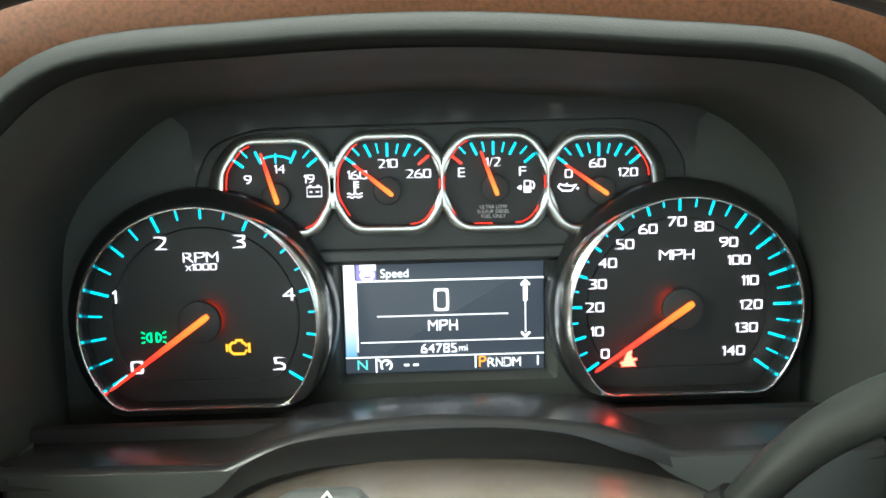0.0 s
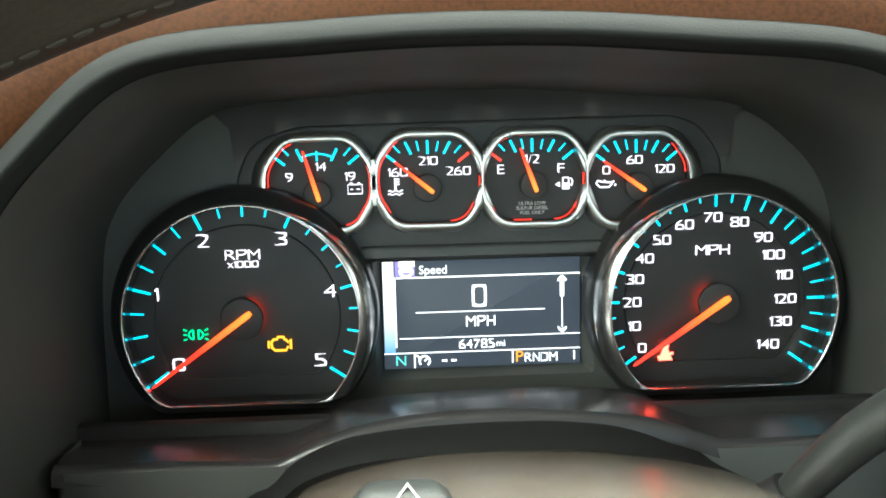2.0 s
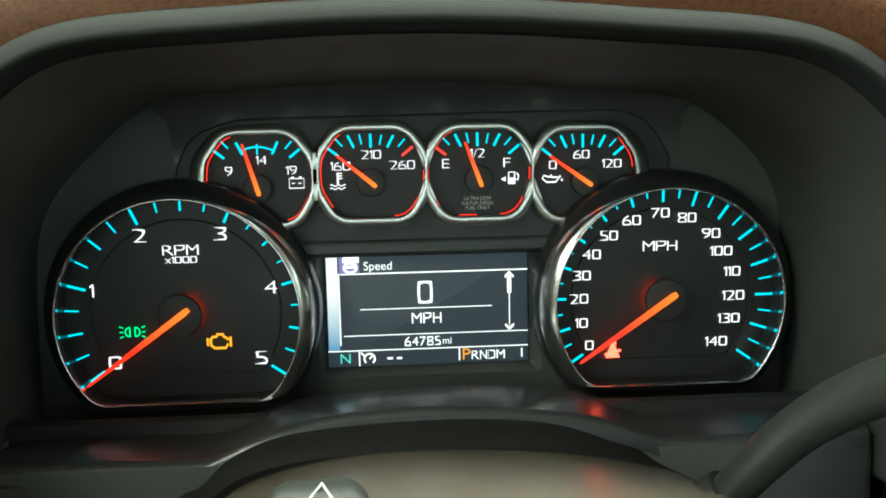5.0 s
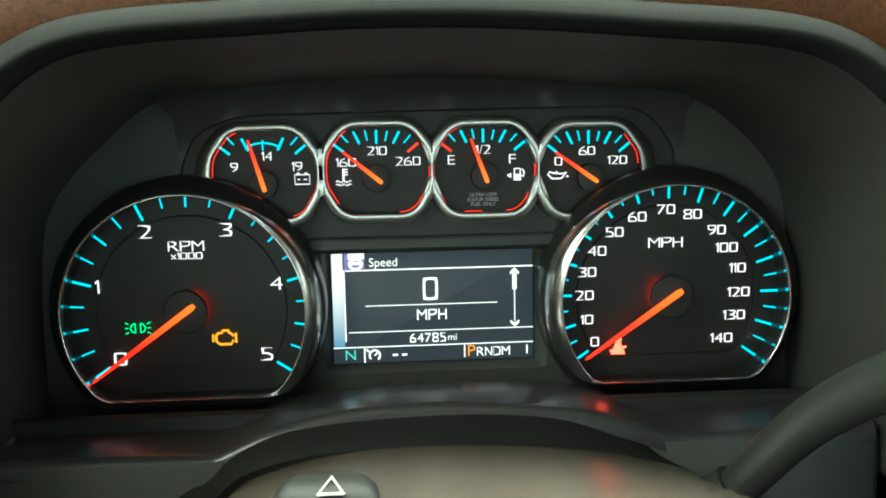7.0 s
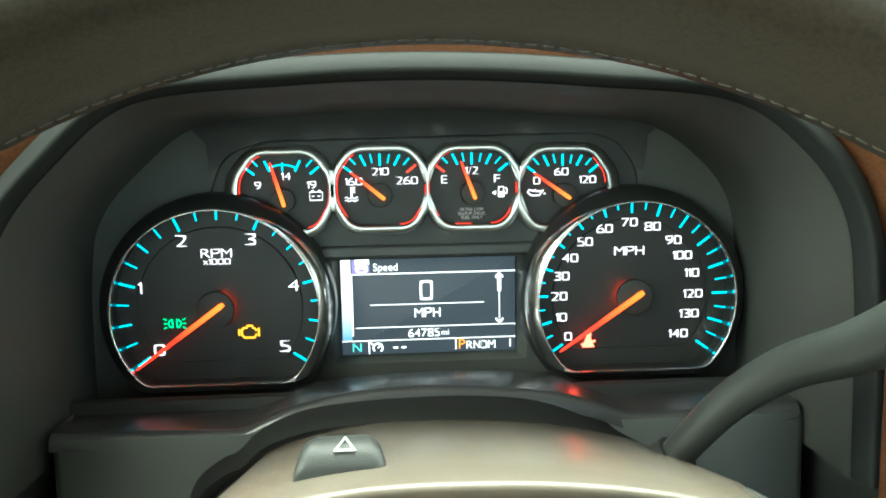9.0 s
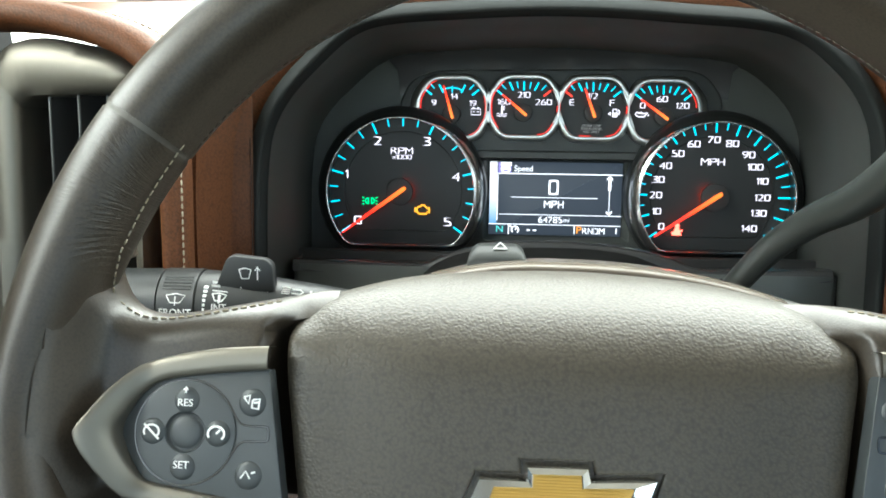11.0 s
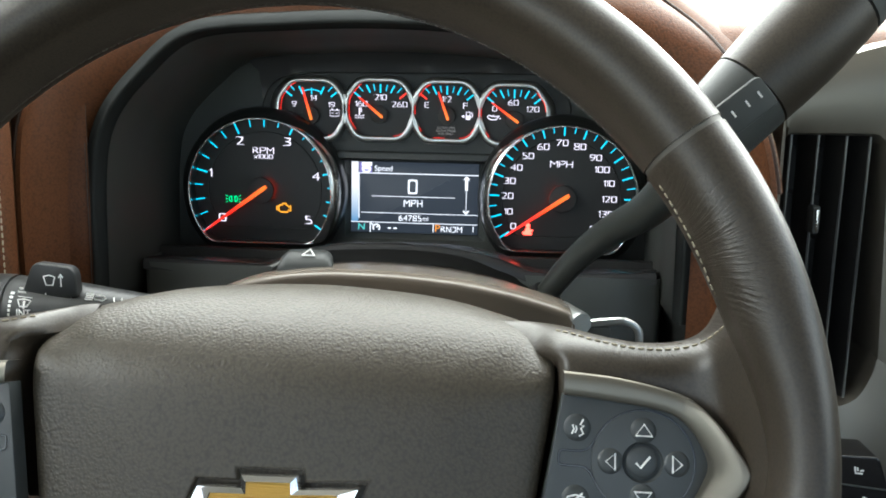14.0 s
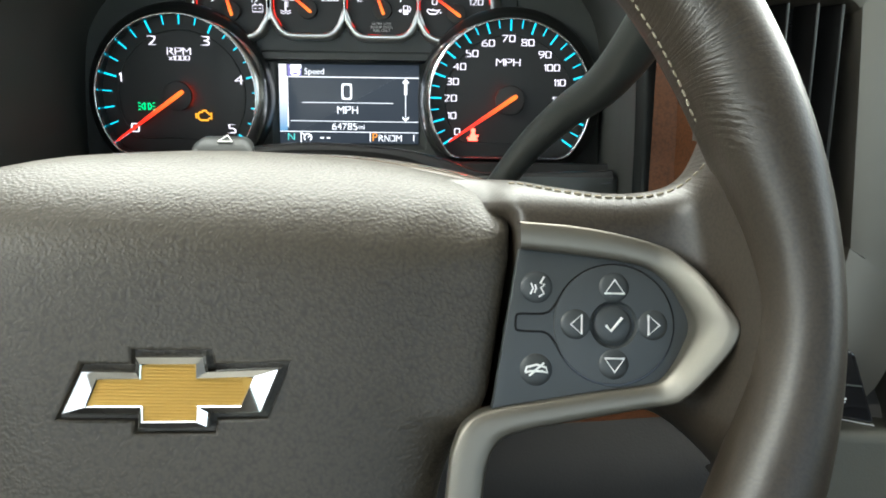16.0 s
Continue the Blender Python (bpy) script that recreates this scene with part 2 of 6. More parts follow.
def fillet(corners, r, steps=5):
    """Rounds the corners of a flat outline; r is one radius or one for each corner."""
    out, n = [], len(corners)
    for i in range(n):
        a, b, c = (Vector(corners[k % n]) for k in (i - 1, i, i + 1))
        rad = r[i] if isinstance(r, (list, tuple)) else r
        d = min(rad, (a - b).length * 0.45, (c - b).length * 0.45)
        p, q = b + (a - b).normalized() * d, b + (c - b).normalized() * d
        for k in range(steps + 1):
            t = k / steps
            out.append(tuple(p * (1 - t) ** 2 + b * 2 * t * (1 - t) + q * t ** 2))
    return out


def at(outline, y):
    return [(x, y, z) for x, z in outline]


def prism(outline, front, rear, bevel=0.0, steps=3):
    """A plate seen from the driver: outline in x and z, from y = front to y = rear, with a rounded front edge."""
    outline = ccw(list(outline))
    rings = []
    if bevel:
        for k in range(steps + 1):
            a = math.pi / 2 * k / steps
            rings.append(at(offset(outline, -bevel * (1 - math.sin(a))), front + bevel * (1 - math.cos(a))))
    else:
        rings.append(at(outline, front))
    rings.append(at(outline, rear))
    return loft(rings)


def smooth_path(points, n):
    """n points of a soft curve through the given ones, evenly spaced."""
    p = [Vector(q) for q in points]
    p = [p[0] * 2 - p[1]] + p + [p[-1] * 2 - p[-2]]
    dense = []
    for i in range(1, len(p) - 2):
        for k in range(24):
            t = k / 24
            dense.append(0.5 * (2 * p[i] + (p[i + 1] - p[i - 1]) * t + (2 * p[i - 1] - 5 * p[i] + 4 * p[i + 1] - p[i + 2]) * t * t
                                + (3 * p[i] - p[i - 1] - 3 * p[i + 1] + p[i + 2]) * t ** 3))
    dense.append(p[-2])
    s = [0.0]
    for a, b in zip(dense, dense[1:]):
        s.append(s[-1] + (b - a).length)
    out, j = [], 0
    for k in range(n):
        w = s[-1] * k / (n - 1)
        while j < len(s) - 2 and s[j + 1] < w:
            j += 1
        t = (w - s[j]) / max(1e-9, s[j + 1] - s[j])
        out.append(dense[j].lerp(dense[j + 1], t))
    return out


def tube(path, radii, n=14, up=(0, 0, 1)):
    """A round or oval bar along a path; radii: one number, or (across, upright), or a list of either."""
    path = [Vector(p) for p in path]
    rings = []
    for i, p in enumerate(path):
        t = (path[min(i + 1, len(path) - 1)] - path[max(i - 1, 0)]).normalized()
        side = t.cross(Vector(up)).normalized()
        top = side.cross(t)
        r = radii[i] if isinstance(radii, list) else radii
        a, b = r if isinstance(r, tuple) else (r, r)
        rings.append([p + side * a * math.cos(2 * math.pi * k / n) + top * b * math.sin(2 * math.pi * k / n) for k in range(n)])
    return loft(rings)


def block(cx, cy, cz, sx, sy, sz, r=0.002):
    h, v = sx / 2, sz / 2
    return prism(fillet([(cx - h, cz - v), (cx + h, cz - v), (cx + h, cz + v), (cx - h, cz + v)], min(r, h * 0.9, v * 0.9), 3), cy - sy / 2, cy + sy / 2, min(r, sy * 0.4), 2)


def disc(cx, cz, r, front, rear, bevel=0.0, n=40):
    return prism([(cx + r * math.cos(2 * math.pi * k / n), cz + r * math.sin(2 * math.pi * k / n)) for k in range(n)], front, rear, bevel)


def dome(cx, cy, cz, r, h, n=20, rings=6):
    """A shallow bump that swells towards the driver."""
    rr = []
    for k in range(rings):
        a = math.pi / 2 * k / rings
        rr.append([(cx + r * math.cos(a) * math.cos(2 * math.pi * j / n), cy - h * math.sin(a), cz + r * math.cos(a) * math.sin(2 * math.pi * j / n)) for j in range(n)])
    return loft(rr)


def grid(rows):
    return loft(rows, closed=False, caps=False)


def thing(name, label, category, frame_matrix=None, group="", kind=""):
    ob = new(name)
    ob.empty_display_size = 0.02
    ob.matrix_world = C @ (frame_matrix or Matrix())
    return tagged(ob, label, category, group, kind)


def mesh_of(name, shape, mat, sharp=38):
    me = bpy.data.meshes.new(name)
    me.from_pydata([tuple(p) for p in shape[0]], [], shape[1])
    me.validate()
    bm = bmesh.new()
    bm.from_mesh(me)
    bmesh.ops.recalc_face_normals(bm, faces=bm.faces)
    bm.to_mesh(me)
    bm.free()
    me.materials.append(mat)
    me.polygons.foreach_set("use_smooth", [True] * len(me.polygons))
    me.set_sharp_from_angle(angle=radians(sharp))
    return me


def part(name, shape, mat, parent, label="", sharp=38):
    """One mesh under a thing or under a part, in the thing's own frame."""
    ob = new(name, shape if isinstance(shape, bpy.types.Mesh) else mesh_of(name, shape, mat, sharp))
    ob.parent = parent
    return tagged(ob, label)


ROUND = set("0235689DOPRSGCU")
CELL = {"1": 0.30, "M": 1.18, "/": 0.42, "I": 0.22, "W": 1.2, " ": 0.40, "L": 0.84, "E": 0.84, "F": 0.84, "T": 0.92, "x": 0.86}


def text_mesh(name, words, depth, thin, align="CENTER"):
    cu = bpy.data.curves.new(name, "FONT")
    cu.body, cu.align_x, cu.align_y = words, align, "CENTER"
    cu.size, cu.extrude, cu.offset, cu.resolution_u = 1.43, depth, -thin, 4
    tmp = bpy.data.objects.new(name, cu)
    me = bpy.data.meshes.new_from_object(tmp)
    bpy.data.objects.remove(tmp)
    bm = bmesh.new()
    bm.from_mesh(me)
    bmesh.ops.remove_doubles(bm, verts=bm.verts, dist=0.0005)
    bm.to_mesh(me)
    bm.free()
    me.materials.clear()
    return me


def broad_text(name, words, depth, thin, digit, gap, square):
    """Capitals and figures set broad and square-shouldered, letter by letter, one capital high."""
    pts, faces, x = [], [], 0.0
    for ch in words:
        wide = CELL.get(ch, 1.0) * digit
        if ch != " ":
            me = text_mesh(name, ch, depth, thin)
            v = [Vector(q.co) for q in me.vertices]
            x0, x1 = min(q.x for q in v), max(q.x for q in v)
            y0, y1 = min(q.y for q in v), max(q.y for q in v)
            if ch == "1":
                wide = min(wide, (x1 - x0) * 1.15)
                x += 0.17
            o = len(pts)
            for q in v:
                a, b = 2 * (q.x - x0) / (x1 - x0) - 1, 2 * (q.y - y0) / (y1 - y0) - 1
                if ch in ROUND:
                    k = 1 + (math.hypot(a, b) / max(abs(a), abs(b), 1e-6) - 1) * square
                    a, b = max(-1, min(1, a * k)), max(-1, min(1, b * k))
                high = 0.72 if ch == "x" else 1.0
                pts.append((x + wide * (a + 1) / 2, (b + 1) / 2 * high - 0.5, q.z))
            faces += [tuple(i + o for i in p.vertices) for p in me.polygons]
            if ch == "1":
                # the flag of the figure
                flag, o = [(0.004, 0.5), (-0.17, 0.36), (-0.17, 0.22), (0.004, 0.34)], len(pts)
                pts += [(x + a, b, d) for d in (depth, -depth) for a, b in flag]
                faces += [(o, o + 1, o + 2, o + 3), (o + 7, o + 6, o + 5, o + 4)] + [(o + i, o + (i + 1) % 4, o + 4 + (i + 1) % 4, o + 4 + i) for i in range(4)]
            bpy.data.meshes.remove(me)
        x += wide + gap
    me = bpy.data.meshes.new(name)
    me.from_pydata([(px - (x - gap) / 2, py, pz) for px, py, pz in pts], [], faces)
    return me


def lettering(name, words, size, x, y, z, mat, parent, wide=1.25, depth=0.0002, align="CENTER", label="", spin=None, thin=0.0, digit=0.0, gap=0.15, square=0.75):
    """Words in the built-in font, upright in x and z and facing the driver; size is the height of a capital."""
    if digit:
        me = broad_text(name, words, depth / size, thin, digit, gap, square)
        wide = 1.0
    else:
        me = text_mesh(name, words, depth / size, thin, align)
    me.transform(Matrix.Scale(size, 4))
    me.transform((spin or Matrix()) @ Matrix(((wide, 0, 0, 0), (0, 0, -1, 0), (0, 1, 0, 0), (0, 0, 0, 1))))
    me.transform(Matrix.Translation((x, y, z)))
    me.materials.append(mat)
    me.name = name
    return part(name, me, mat, parent, label)


def stitches(path, parent, length=0.0032, r=0.00055, mat=None, lift=(0, 0, 0)):
    """A row of thread stitches along a path, as one part."""
    path = [Vector(p) + Vector(lift) for p in path]
    total = sum((b - a).length for a, b in zip(path, path[1:]))
    pts = smooth_path(path, max(4, int(total / (length * 1.35)) * 2))
    shapes = []
    for a, b in zip(pts[0::2], pts[1::2]):
        d = (b - a)
        if d.length > 1e-6:
            u = Vector((0, 0, 1)) if abs(d.normalized().z) < 0.9 else Vector((0, 1, 0))
            m = a.lerp(b, 0.5)
            q = d.normalized() * length * 0.5
            shapes.append(tube([m - q, m - q * 0.6, m + q * 0.6, m + q], [r * 0.4, r, r, r * 0.4], 5, u))
    return part("stitching", join(*shapes), mat or THREAD, parent, "pale tan thread")


# ---- instrument cluster ----
cluster = thing("instrument_cluster", "black instrument cluster with chrome-ringed lit dials and a colour screen", "instrument cluster")


def dial_outline(r, floor, corner, n=120):
    """A circle cut off flat below, with rounded corners."""
    out, rr, zf = [], r - corner, floor + corner
    half = math.sqrt(max(0, rr * rr - zf * zf))
    for k in range(n):
        a = 2 * math.pi * (k + 0.5) / n - math.pi / 2
        nx, nz = math.cos(a), math.sin(a)
        px, pz = rr * nx, rr * nz
        if pz < zf:
            px, pz = (half if nx > 0 else -half), zf
        out.append((px + corner * nx, pz + corner * nz))
    return out


def shifted(outline, x, z):
    return [(a + x, b + z) for a, b in outline]


def placed(ob, x, y, z, degrees=0.0):
    """Turns a part about the driver's line of sight, counter-clockwise."""
    ob.matrix_local = pose(x, y, z, 0, -degrees, 0)
    return ob


def bar_mesh(name, length, width, mat, depth=0.0005):
    return mesh_of(name, block(0, 0, 0, length, depth, width, 0.0002), mat)


tick_long = bar_mesh("tick", 0.0088, 0.0011, LIT_CYAN)
tick_mid = bar_mesh("tick", 0.0072, 0.0009, LIT_CYAN)
tick_short = bar_mesh("tick", 0.0066, 0.0007, LIT_CYAN)


def needle_shape(length, tail, wide, tip):
    out = [(-tail, wide * 0.35), (-tail * 0.6, wide * 0.5), (length * 0.35, wide * 0.44), (length * 0.97, tip * 0.5), (length, 0),
           (length * 0.97, -tip * 0.5), (length * 0.35, -wide * 0.44), (-tail * 0.6, -wide * 0.5), (-tail, -wide * 0.35)]
    return prism(out, -0.0009, 0.0009, 0.0005, 2)


def big_dial(name, cx, label, a0, a1, steps, majors, mids, rest, words, size=0.0541, wide=1.0, hub_x=-0.1145, reach=0.0535):
    """A large dial in its raised chrome ring; rest: the needle's angle; words: (text, x, z, height)."""
    def line(d, floor=0.72, corner=0.0):
        return shifted([(x * wide, z) for x, z in dial_outline(size + d, -0.0385 - d * floor, 0.0118 + d * 0.4 + corner)], cx, 0)

    deep = 0.0020
    face = part(name, prism(line(0.004), deep, deep + 0.003), FACE, cluster, label)
    front = -0.0140
    rings = [at(line(d), y) for d, y in ((0.0002, front + 0.0030), (-0.0003, front + 0.0010), (-0.0002, front + 0.0002), (0.0002, front), (0.0007, front + 0.0002), (0.0010, front + 0.0010), (0.0012, front + 0.0040))]
    part("bezel", loft(rings, loop=True), RINGCHROME, face, "thin bright chrome ring", 60)
    # the ring flares out to a broad chrome band on the side towards the screen
    near, far, flare = line(0.0006), line(0.0078), []
    for f, lift in ((0.0, -0.0002), (0.30, -0.0012), (0.62, -0.0011), (0.88, -0.0004), (1.0, 0.0012)):
        row = []
        for k, (p, q) in enumerate(zip(near, far)):
            a = 2 * math.pi * (k + 0.5) / 120 - math.pi / 2
            w = max(0.0, math.cos(a - (-0.05 if cx < 0 else math.pi + 0.05)))
            w = f * min(1.0, 1.25 * w * w) * 0.92
            row.append((p[0] + (q[0] - p[0]) * w, front + 0.0006 + 0.0078 * w + lift * min(1.0, 4 * w / max(f, 0.01)), p[1] + (q[1] - p[1]) * w))
        flare.append(row)
    part("chrome_flank", loft(flare, caps=False), RINGCHROME, face, "broad chrome flank of the ring", 70)
    wall = [at(line(d), y) for d, y in ((0.0002, front + 0.0024), (0.0008, front + 0.006), (0.0016, deep), (0.0028, deep), (0.0012, front + 0.003))]
    part("inner_wall", loft(wall, loop=True), GLOSSBLACK, face, "glossy black inner wall", 60)
    bright = [at(line(d), y) for d, y in ((0.0002, front + 0.0016), (0.0001, front + 0.0030), (0.0004, front + 0.0048), (0.0006, front + 0.0064), (0.0016, front + 0.0064), (0.0008, front + 0.0030))]
    part("polished_wall", loft(bright, loop=True), CHROME, face, "polished chrome inside of the ring", 40)
    flange = [at(line(d), y) for d, y in ((0.0008, 0.012), (0.0009, front + 0.0012), (0.0014, front + 0.0012), (0.0030, front + 0.0034), (0.0055, front + 0.0060), (0.0076, front + 0.0086), (0.0084, front + 0.0104), (0.0086, 0.012))]
    part("pod", loft(flange, loop=True), POD, face, "black plastic flange round the dial", 60)
    dish = [at(line(d, 0.9), y + deep) for d, y in ((-0.0105, 0.0010), (-0.0105, -0.0009), (-0.0101, -0.0010), (-0.0096, -0.0004), (-0.0030, -0.0004), (0.0012, -0.0004), (0.0012, 0.0010))]
    part("chapter_ring", loft(dish, loop=True), FACE, face, "", 30)
    part("hub", join(disc(hub_x, 0, 0.0100, -0.0050, -0.0028, 0.0006, 48), disc(hub_x, 0, 0.0060, -0.0030, deep, 0.0, 24)), HUBCAP, face, "matt black needle hub")
    # hidden glowing arc, added to spill the needle's red light onto the face
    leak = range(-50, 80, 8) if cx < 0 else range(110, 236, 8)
    part("light_leak", tube([(hub_x + 0.0084 * math.cos(radians(k)), -0.0008, 0.0084 * math.sin(radians(k))) for k in leak], [(0.0005, 0.0005)] * len(leak), 6, (0, 1, 0)), LEAK, face, "unseen glowing arc added for the red leak under the hub")
    for k in range(steps + 1):
        a = a0 + (a1 - a0) * k / steps
        me, half = (tick_long, 0.0044) if k % majors == 0 else (tick_mid, 0.0036) if mids and k % mids == 0 else (tick_short, 0.0033)
        r = 0.0553 - half
        placed(part("tick", me, None, face), cx + r * math.cos(radians(a)), deep - 0.0008, r * math.sin(radians(a)), a)
    ndl = part("needle", needle_shape(reach, 0.0056, 0.0030, 0.0012), NEEDLE_BIG, face, "lit orange-red needle at zero")
    placed(ndl, hub_x, -0.0064, 0.0, rest)
    for text, x, z, h in words:
        # set back to the face along the line to the driver's eye
        px, pz = cx + x, z
        px, pz = px + (px + 0.013) * 0.006, pz + (pz - 0.080) * 0.006
        lettering("numeral" if text[0].isdigit() else "lettering", text, h, px, deep - 0.0010, pz, LIT_WHITE, face, digit=1.02 if text in ("RPM", "MPH", "x1000") else 0.97 if cx < 0 else 0.90, thin=0.026 if text in ("RPM", "MPH", "x1000") else 0.024)
    return face


spots = ((-0.1458, -0.0216), (-0.1540, 0.0126), (-0.1310, 0.0374), (-0.0948, 0.0374), (-0.0728, 0.0118), (-0.0788, -0.0216))
rpm_words = [("RPM", 0.0, 0.0303, 0.0046), ("x1000", 0.0, 0.0258, 0.0030)]
rpm_words += [(str(k), x + 0.1130, z, 0.0060) for k, (x, z) in enumerate(spots)]
tacho = big_dial("tachometer", -0.1130, "black tachometer with cyan marks, its needle at zero", 214, -34.3, 20, 4, 2, 216, rpm_words)
spots = ((77.2, -21.4), (73.4, -10.4), (72.2, 1.4), (73.4, 12.6), (78.2, 22.6), (86.4, 31.4), (97.4, 38.4), (111.2, 41.6), (124.2, 39.0), (136.0, 31.2), (141.2, 22.6), (146.8, 12.6), (147.6, 0.8), (145.6, -10.4), (139.6, -21.6))
mph_words = [("MPH", -0.0018, 0.0258, 0.0047)]
mph_words += [(str(10 * k), x / 1000 - 0.1130, z / 1000, 0.0045) for k, (x, z) in enumerate(spots)]
speedo = big_dial("speedometer", 0.1130, "black speedometer with cyan marks, its needle at zero", 214.6, -35.3, 28, 2, 0, 214.5, mph_words, 0.0535, 1.012, 0.1136, 0.0512)


def outline_strip(points, width, y, closed=False):
    """A thin flat line of lit print along points (x, z)."""
    pts = [Vector((x, y, z)) for x, z in points]
    if closed:
        pts = pts + pts[:2]
    return tube(pts, [(width / 2, 0.0002)] * len(pts), 6, (0, 1, 0))


# warning lamps
cx, cz = -0.1372, -0.0074
lamp = [outline_strip([(cx + s * (0.0010 + 0.0024 * math.cos(a)), cz + 0.0022 * math.sin(a)) for a in (-1.4, -0.9, -0.3, 0.3, 0.9, 1.4)] + [(cx + s * 0.0012, cz + 0.0022), (cx + s * 0.0012, cz - 0.0022)], 0.0006, -0.0008) for s in (1, -1)]
lamp += [outline_strip([(cx + s * 0.0042, cz + k * 0.0014), (cx + s * 0.0058, cz + k * 0.0019)], 0.0005, -0.0008) for s in (1, -1) for k in (-1.4, 0, 1.4)]
part("parking_lamp_sign", join(*lamp), LIT_GREEN, tacho, "lit green parking lamp sign")
cx, cz = -0.0977, -0.0132
engine = [(-0.0042, 0.0008), (-0.0030, 0.0022), (-0.0012, 0.0022), (-0.0012, 0.0033), (0.0018, 0.0033), (0.0018, 0.0022), (0.0030, 0.0018), (0.0036, 0.0006),
          (0.0050, 0.0020), (0.0050, -0.0026), (0.0036, -0.0014), (0.0028, -0.0032), (-0.0024, -0.0032), (-0.0040, -0.0018)]
part("engine_sign", join(outline_strip([(cx + x, cz + z) for x, z in engine], 0.0012, -0.0008, True), outline_strip([(cx - 0.0055, cz + 0.0016), (cx - 0.0055, cz - 0.0020)], 0.0010, -0.0008)), LIT_AMBER, tacho, "lit amber engine outline")
cx, cz = 0.0888, -0.0239
belt = [prism([(cx - 0.0034, cz - 0.0042), (cx + 0.0034, cz - 0.0042), (cx + 0.0022, cz - 0.0012), (cx + 0.0012, cz + 0.0014), (cx - 0.0012, cz + 0.0014), (cx - 0.0022, cz - 0.0012)], -0.0008, -0.0002),
        disc(cx, cz + 0.0029, 0.0016, -0.0008, -0.0002, n=16), outline_strip([(cx - 0.0040, cz - 0.0026), (cx + 0.0038, cz - 0.0006)], 0.0012, -0.0009)]
part("belt_sign", join(*belt), LIT_BELT, speedo, "lit red seat belt sign")


# small dials
small_long = bar_mesh("tick", 0.0064, 0.0011, LIT_CYAN)
small_short = bar_mesh("tick", 0.0048, 0.0007, LIT_CYAN)
small_red = bar_mesh("tick", 0.0066, 0.0012, LIT_RED)


def gauge_outline(d=0.0):
    """The eight-sided opening of a small dial, with bowed sides."""
    base = [(0.0160, -0.0200), (0.0236, -0.0072), (0.0242, 0.0), (0.0234, 0.0078), (0.0146, 0.0200)]
    corners = base + [(-x, z) for x, z in base[::-1]]
    return offset(ccw(fillet(corners, 0.0062, 6)), d)


def small_dial(name, k, label, needle, words, ticks, lines):
    """needle: the hub and the tip, in millimetres from the dial's middle."""
    cx, cz = -0.0760 + 0.0508 * k, 0.0626
    cx, cz = -0.0099 + (cx + 0.0099) * 1.019, 0.0818 + (cz - 0.0818) * 1.019
    (hx, hz), (tx, tz) = needle
    hx, hz = cx + hx / 1000, cz + hz / 1000
    rest = math.degrees(math.atan2(cz + tz / 1000 - hz, cx + tx / 1000 - hx))
    reach = math.hypot(cz + tz / 1000 - hz, cx + tx / 1000 - hx)
    y = 0.0075 - 0.0004 * (k % 2)
    fx, fz = (-0.0764, -0.0243, 0.0255, 0.0749)[k], (0.0620, 0.0630, 0.0625, 0.0612)[k]
    face = part(name, prism(shifted(gauge_outline(0.0006), fx, fz), -0.0014 + y, 0.003 + y), FACE, cluster, label)
    front, rings = -0.0030 - 0.0003 * (k % 2), []
    base = shifted(gauge_outline(), fx, fz)
    for d, yy in ((0.0004, 0.0040), (0.0, 0.0010), (0.0002, 0.0003), (0.0007, 0.0), (0.0020, 0.0001), (0.0036, 0.0005), (0.0045, 0.0014), (0.0049, 0.0100)):
        row = []
        for (ox, oz), (px, pz) in zip(base, shifted(gauge_outline(d), fx, fz)):
            # the two end dials have a broader outer flank
            side = max(0.0, ((fx - px) if k == 0 else (px - fx) if k == 3 else 0.0) / 0.025 - 0.25)
            grow = 0.0026 * side * min(1.0, d / 0.0036) if d > 0.0006 else 0.0
            back = 0.0105 if min(math.hypot(px + 0.113, pz), math.hypot(px - 0.113, pz)) < 0.0558 else 0.0
            if (k > 0 or px > fx) and (k < 3 or px < fx):
                px = max(fx - 0.0251, min(fx + 0.0251, px))
            row.append((px + math.copysign(grow, px - fx), front + yy + back + grow * 0.7, pz))
        rings.append(row)
    part("bezel", loft(rings, loop=True), SATIN, face, "satin chrome frame", 60)
    wall = [[(px, yy if min(math.hypot(px + 0.113, pz), math.hypot(px - 0.113, pz)) > 0.0558 else y - 0.0012, pz) for px, pz in shifted(gauge_outline(d), fx, fz)] for d, yy in ((0.0008, y - 0.0010), (0.0001, front + 0.0010), (0.0008, front + 0.0010), (0.0016, y - 0.0010))]
    part("inner_wall", loft(wall, loop=True), GLOSSBLACK, face, "glossy black inner wall", 60)
    if k < 3:
        # chrome webs fill the notches between neighbouring frames
        mx, mz = (fx + (-0.0764, -0.0243, 0.0255, 0.0749)[k + 1]) / 2, (fz + (0.0620, 0.0630, 0.0625, 0.0612)[k + 1]) / 2
        for up in (1, -1):
            web = [(mx - 0.0052, mz + up * 0.0142), (mx - 0.0020, mz + up * 0.0112), (mx + 0.0020, mz + up * 0.0112), (mx + 0.0052, mz + up * 0.0142), (mx + 0.0012, mz + up * 0.0030), (mx - 0.0012, mz + up * 0.0030)]
            part("web", prism(web, front + 0.0007, 0.0060, 0.0005), SATIN, face, "chrome web between two frames", 40)
    part("hub", join(disc(hx, hz, 0.0066, -0.0056 + y, -0.0032 + y, 0.0005), disc(hx, hz, 0.0040, -0.0034 + y, y, 0.0, 24)), HUBCAP, face, "matt black needle hub")
    dx, dz = (0.0, 0.7, -1.0, -2.6)[k], (0.0, 0.0, -0.3, -2.0)[k]
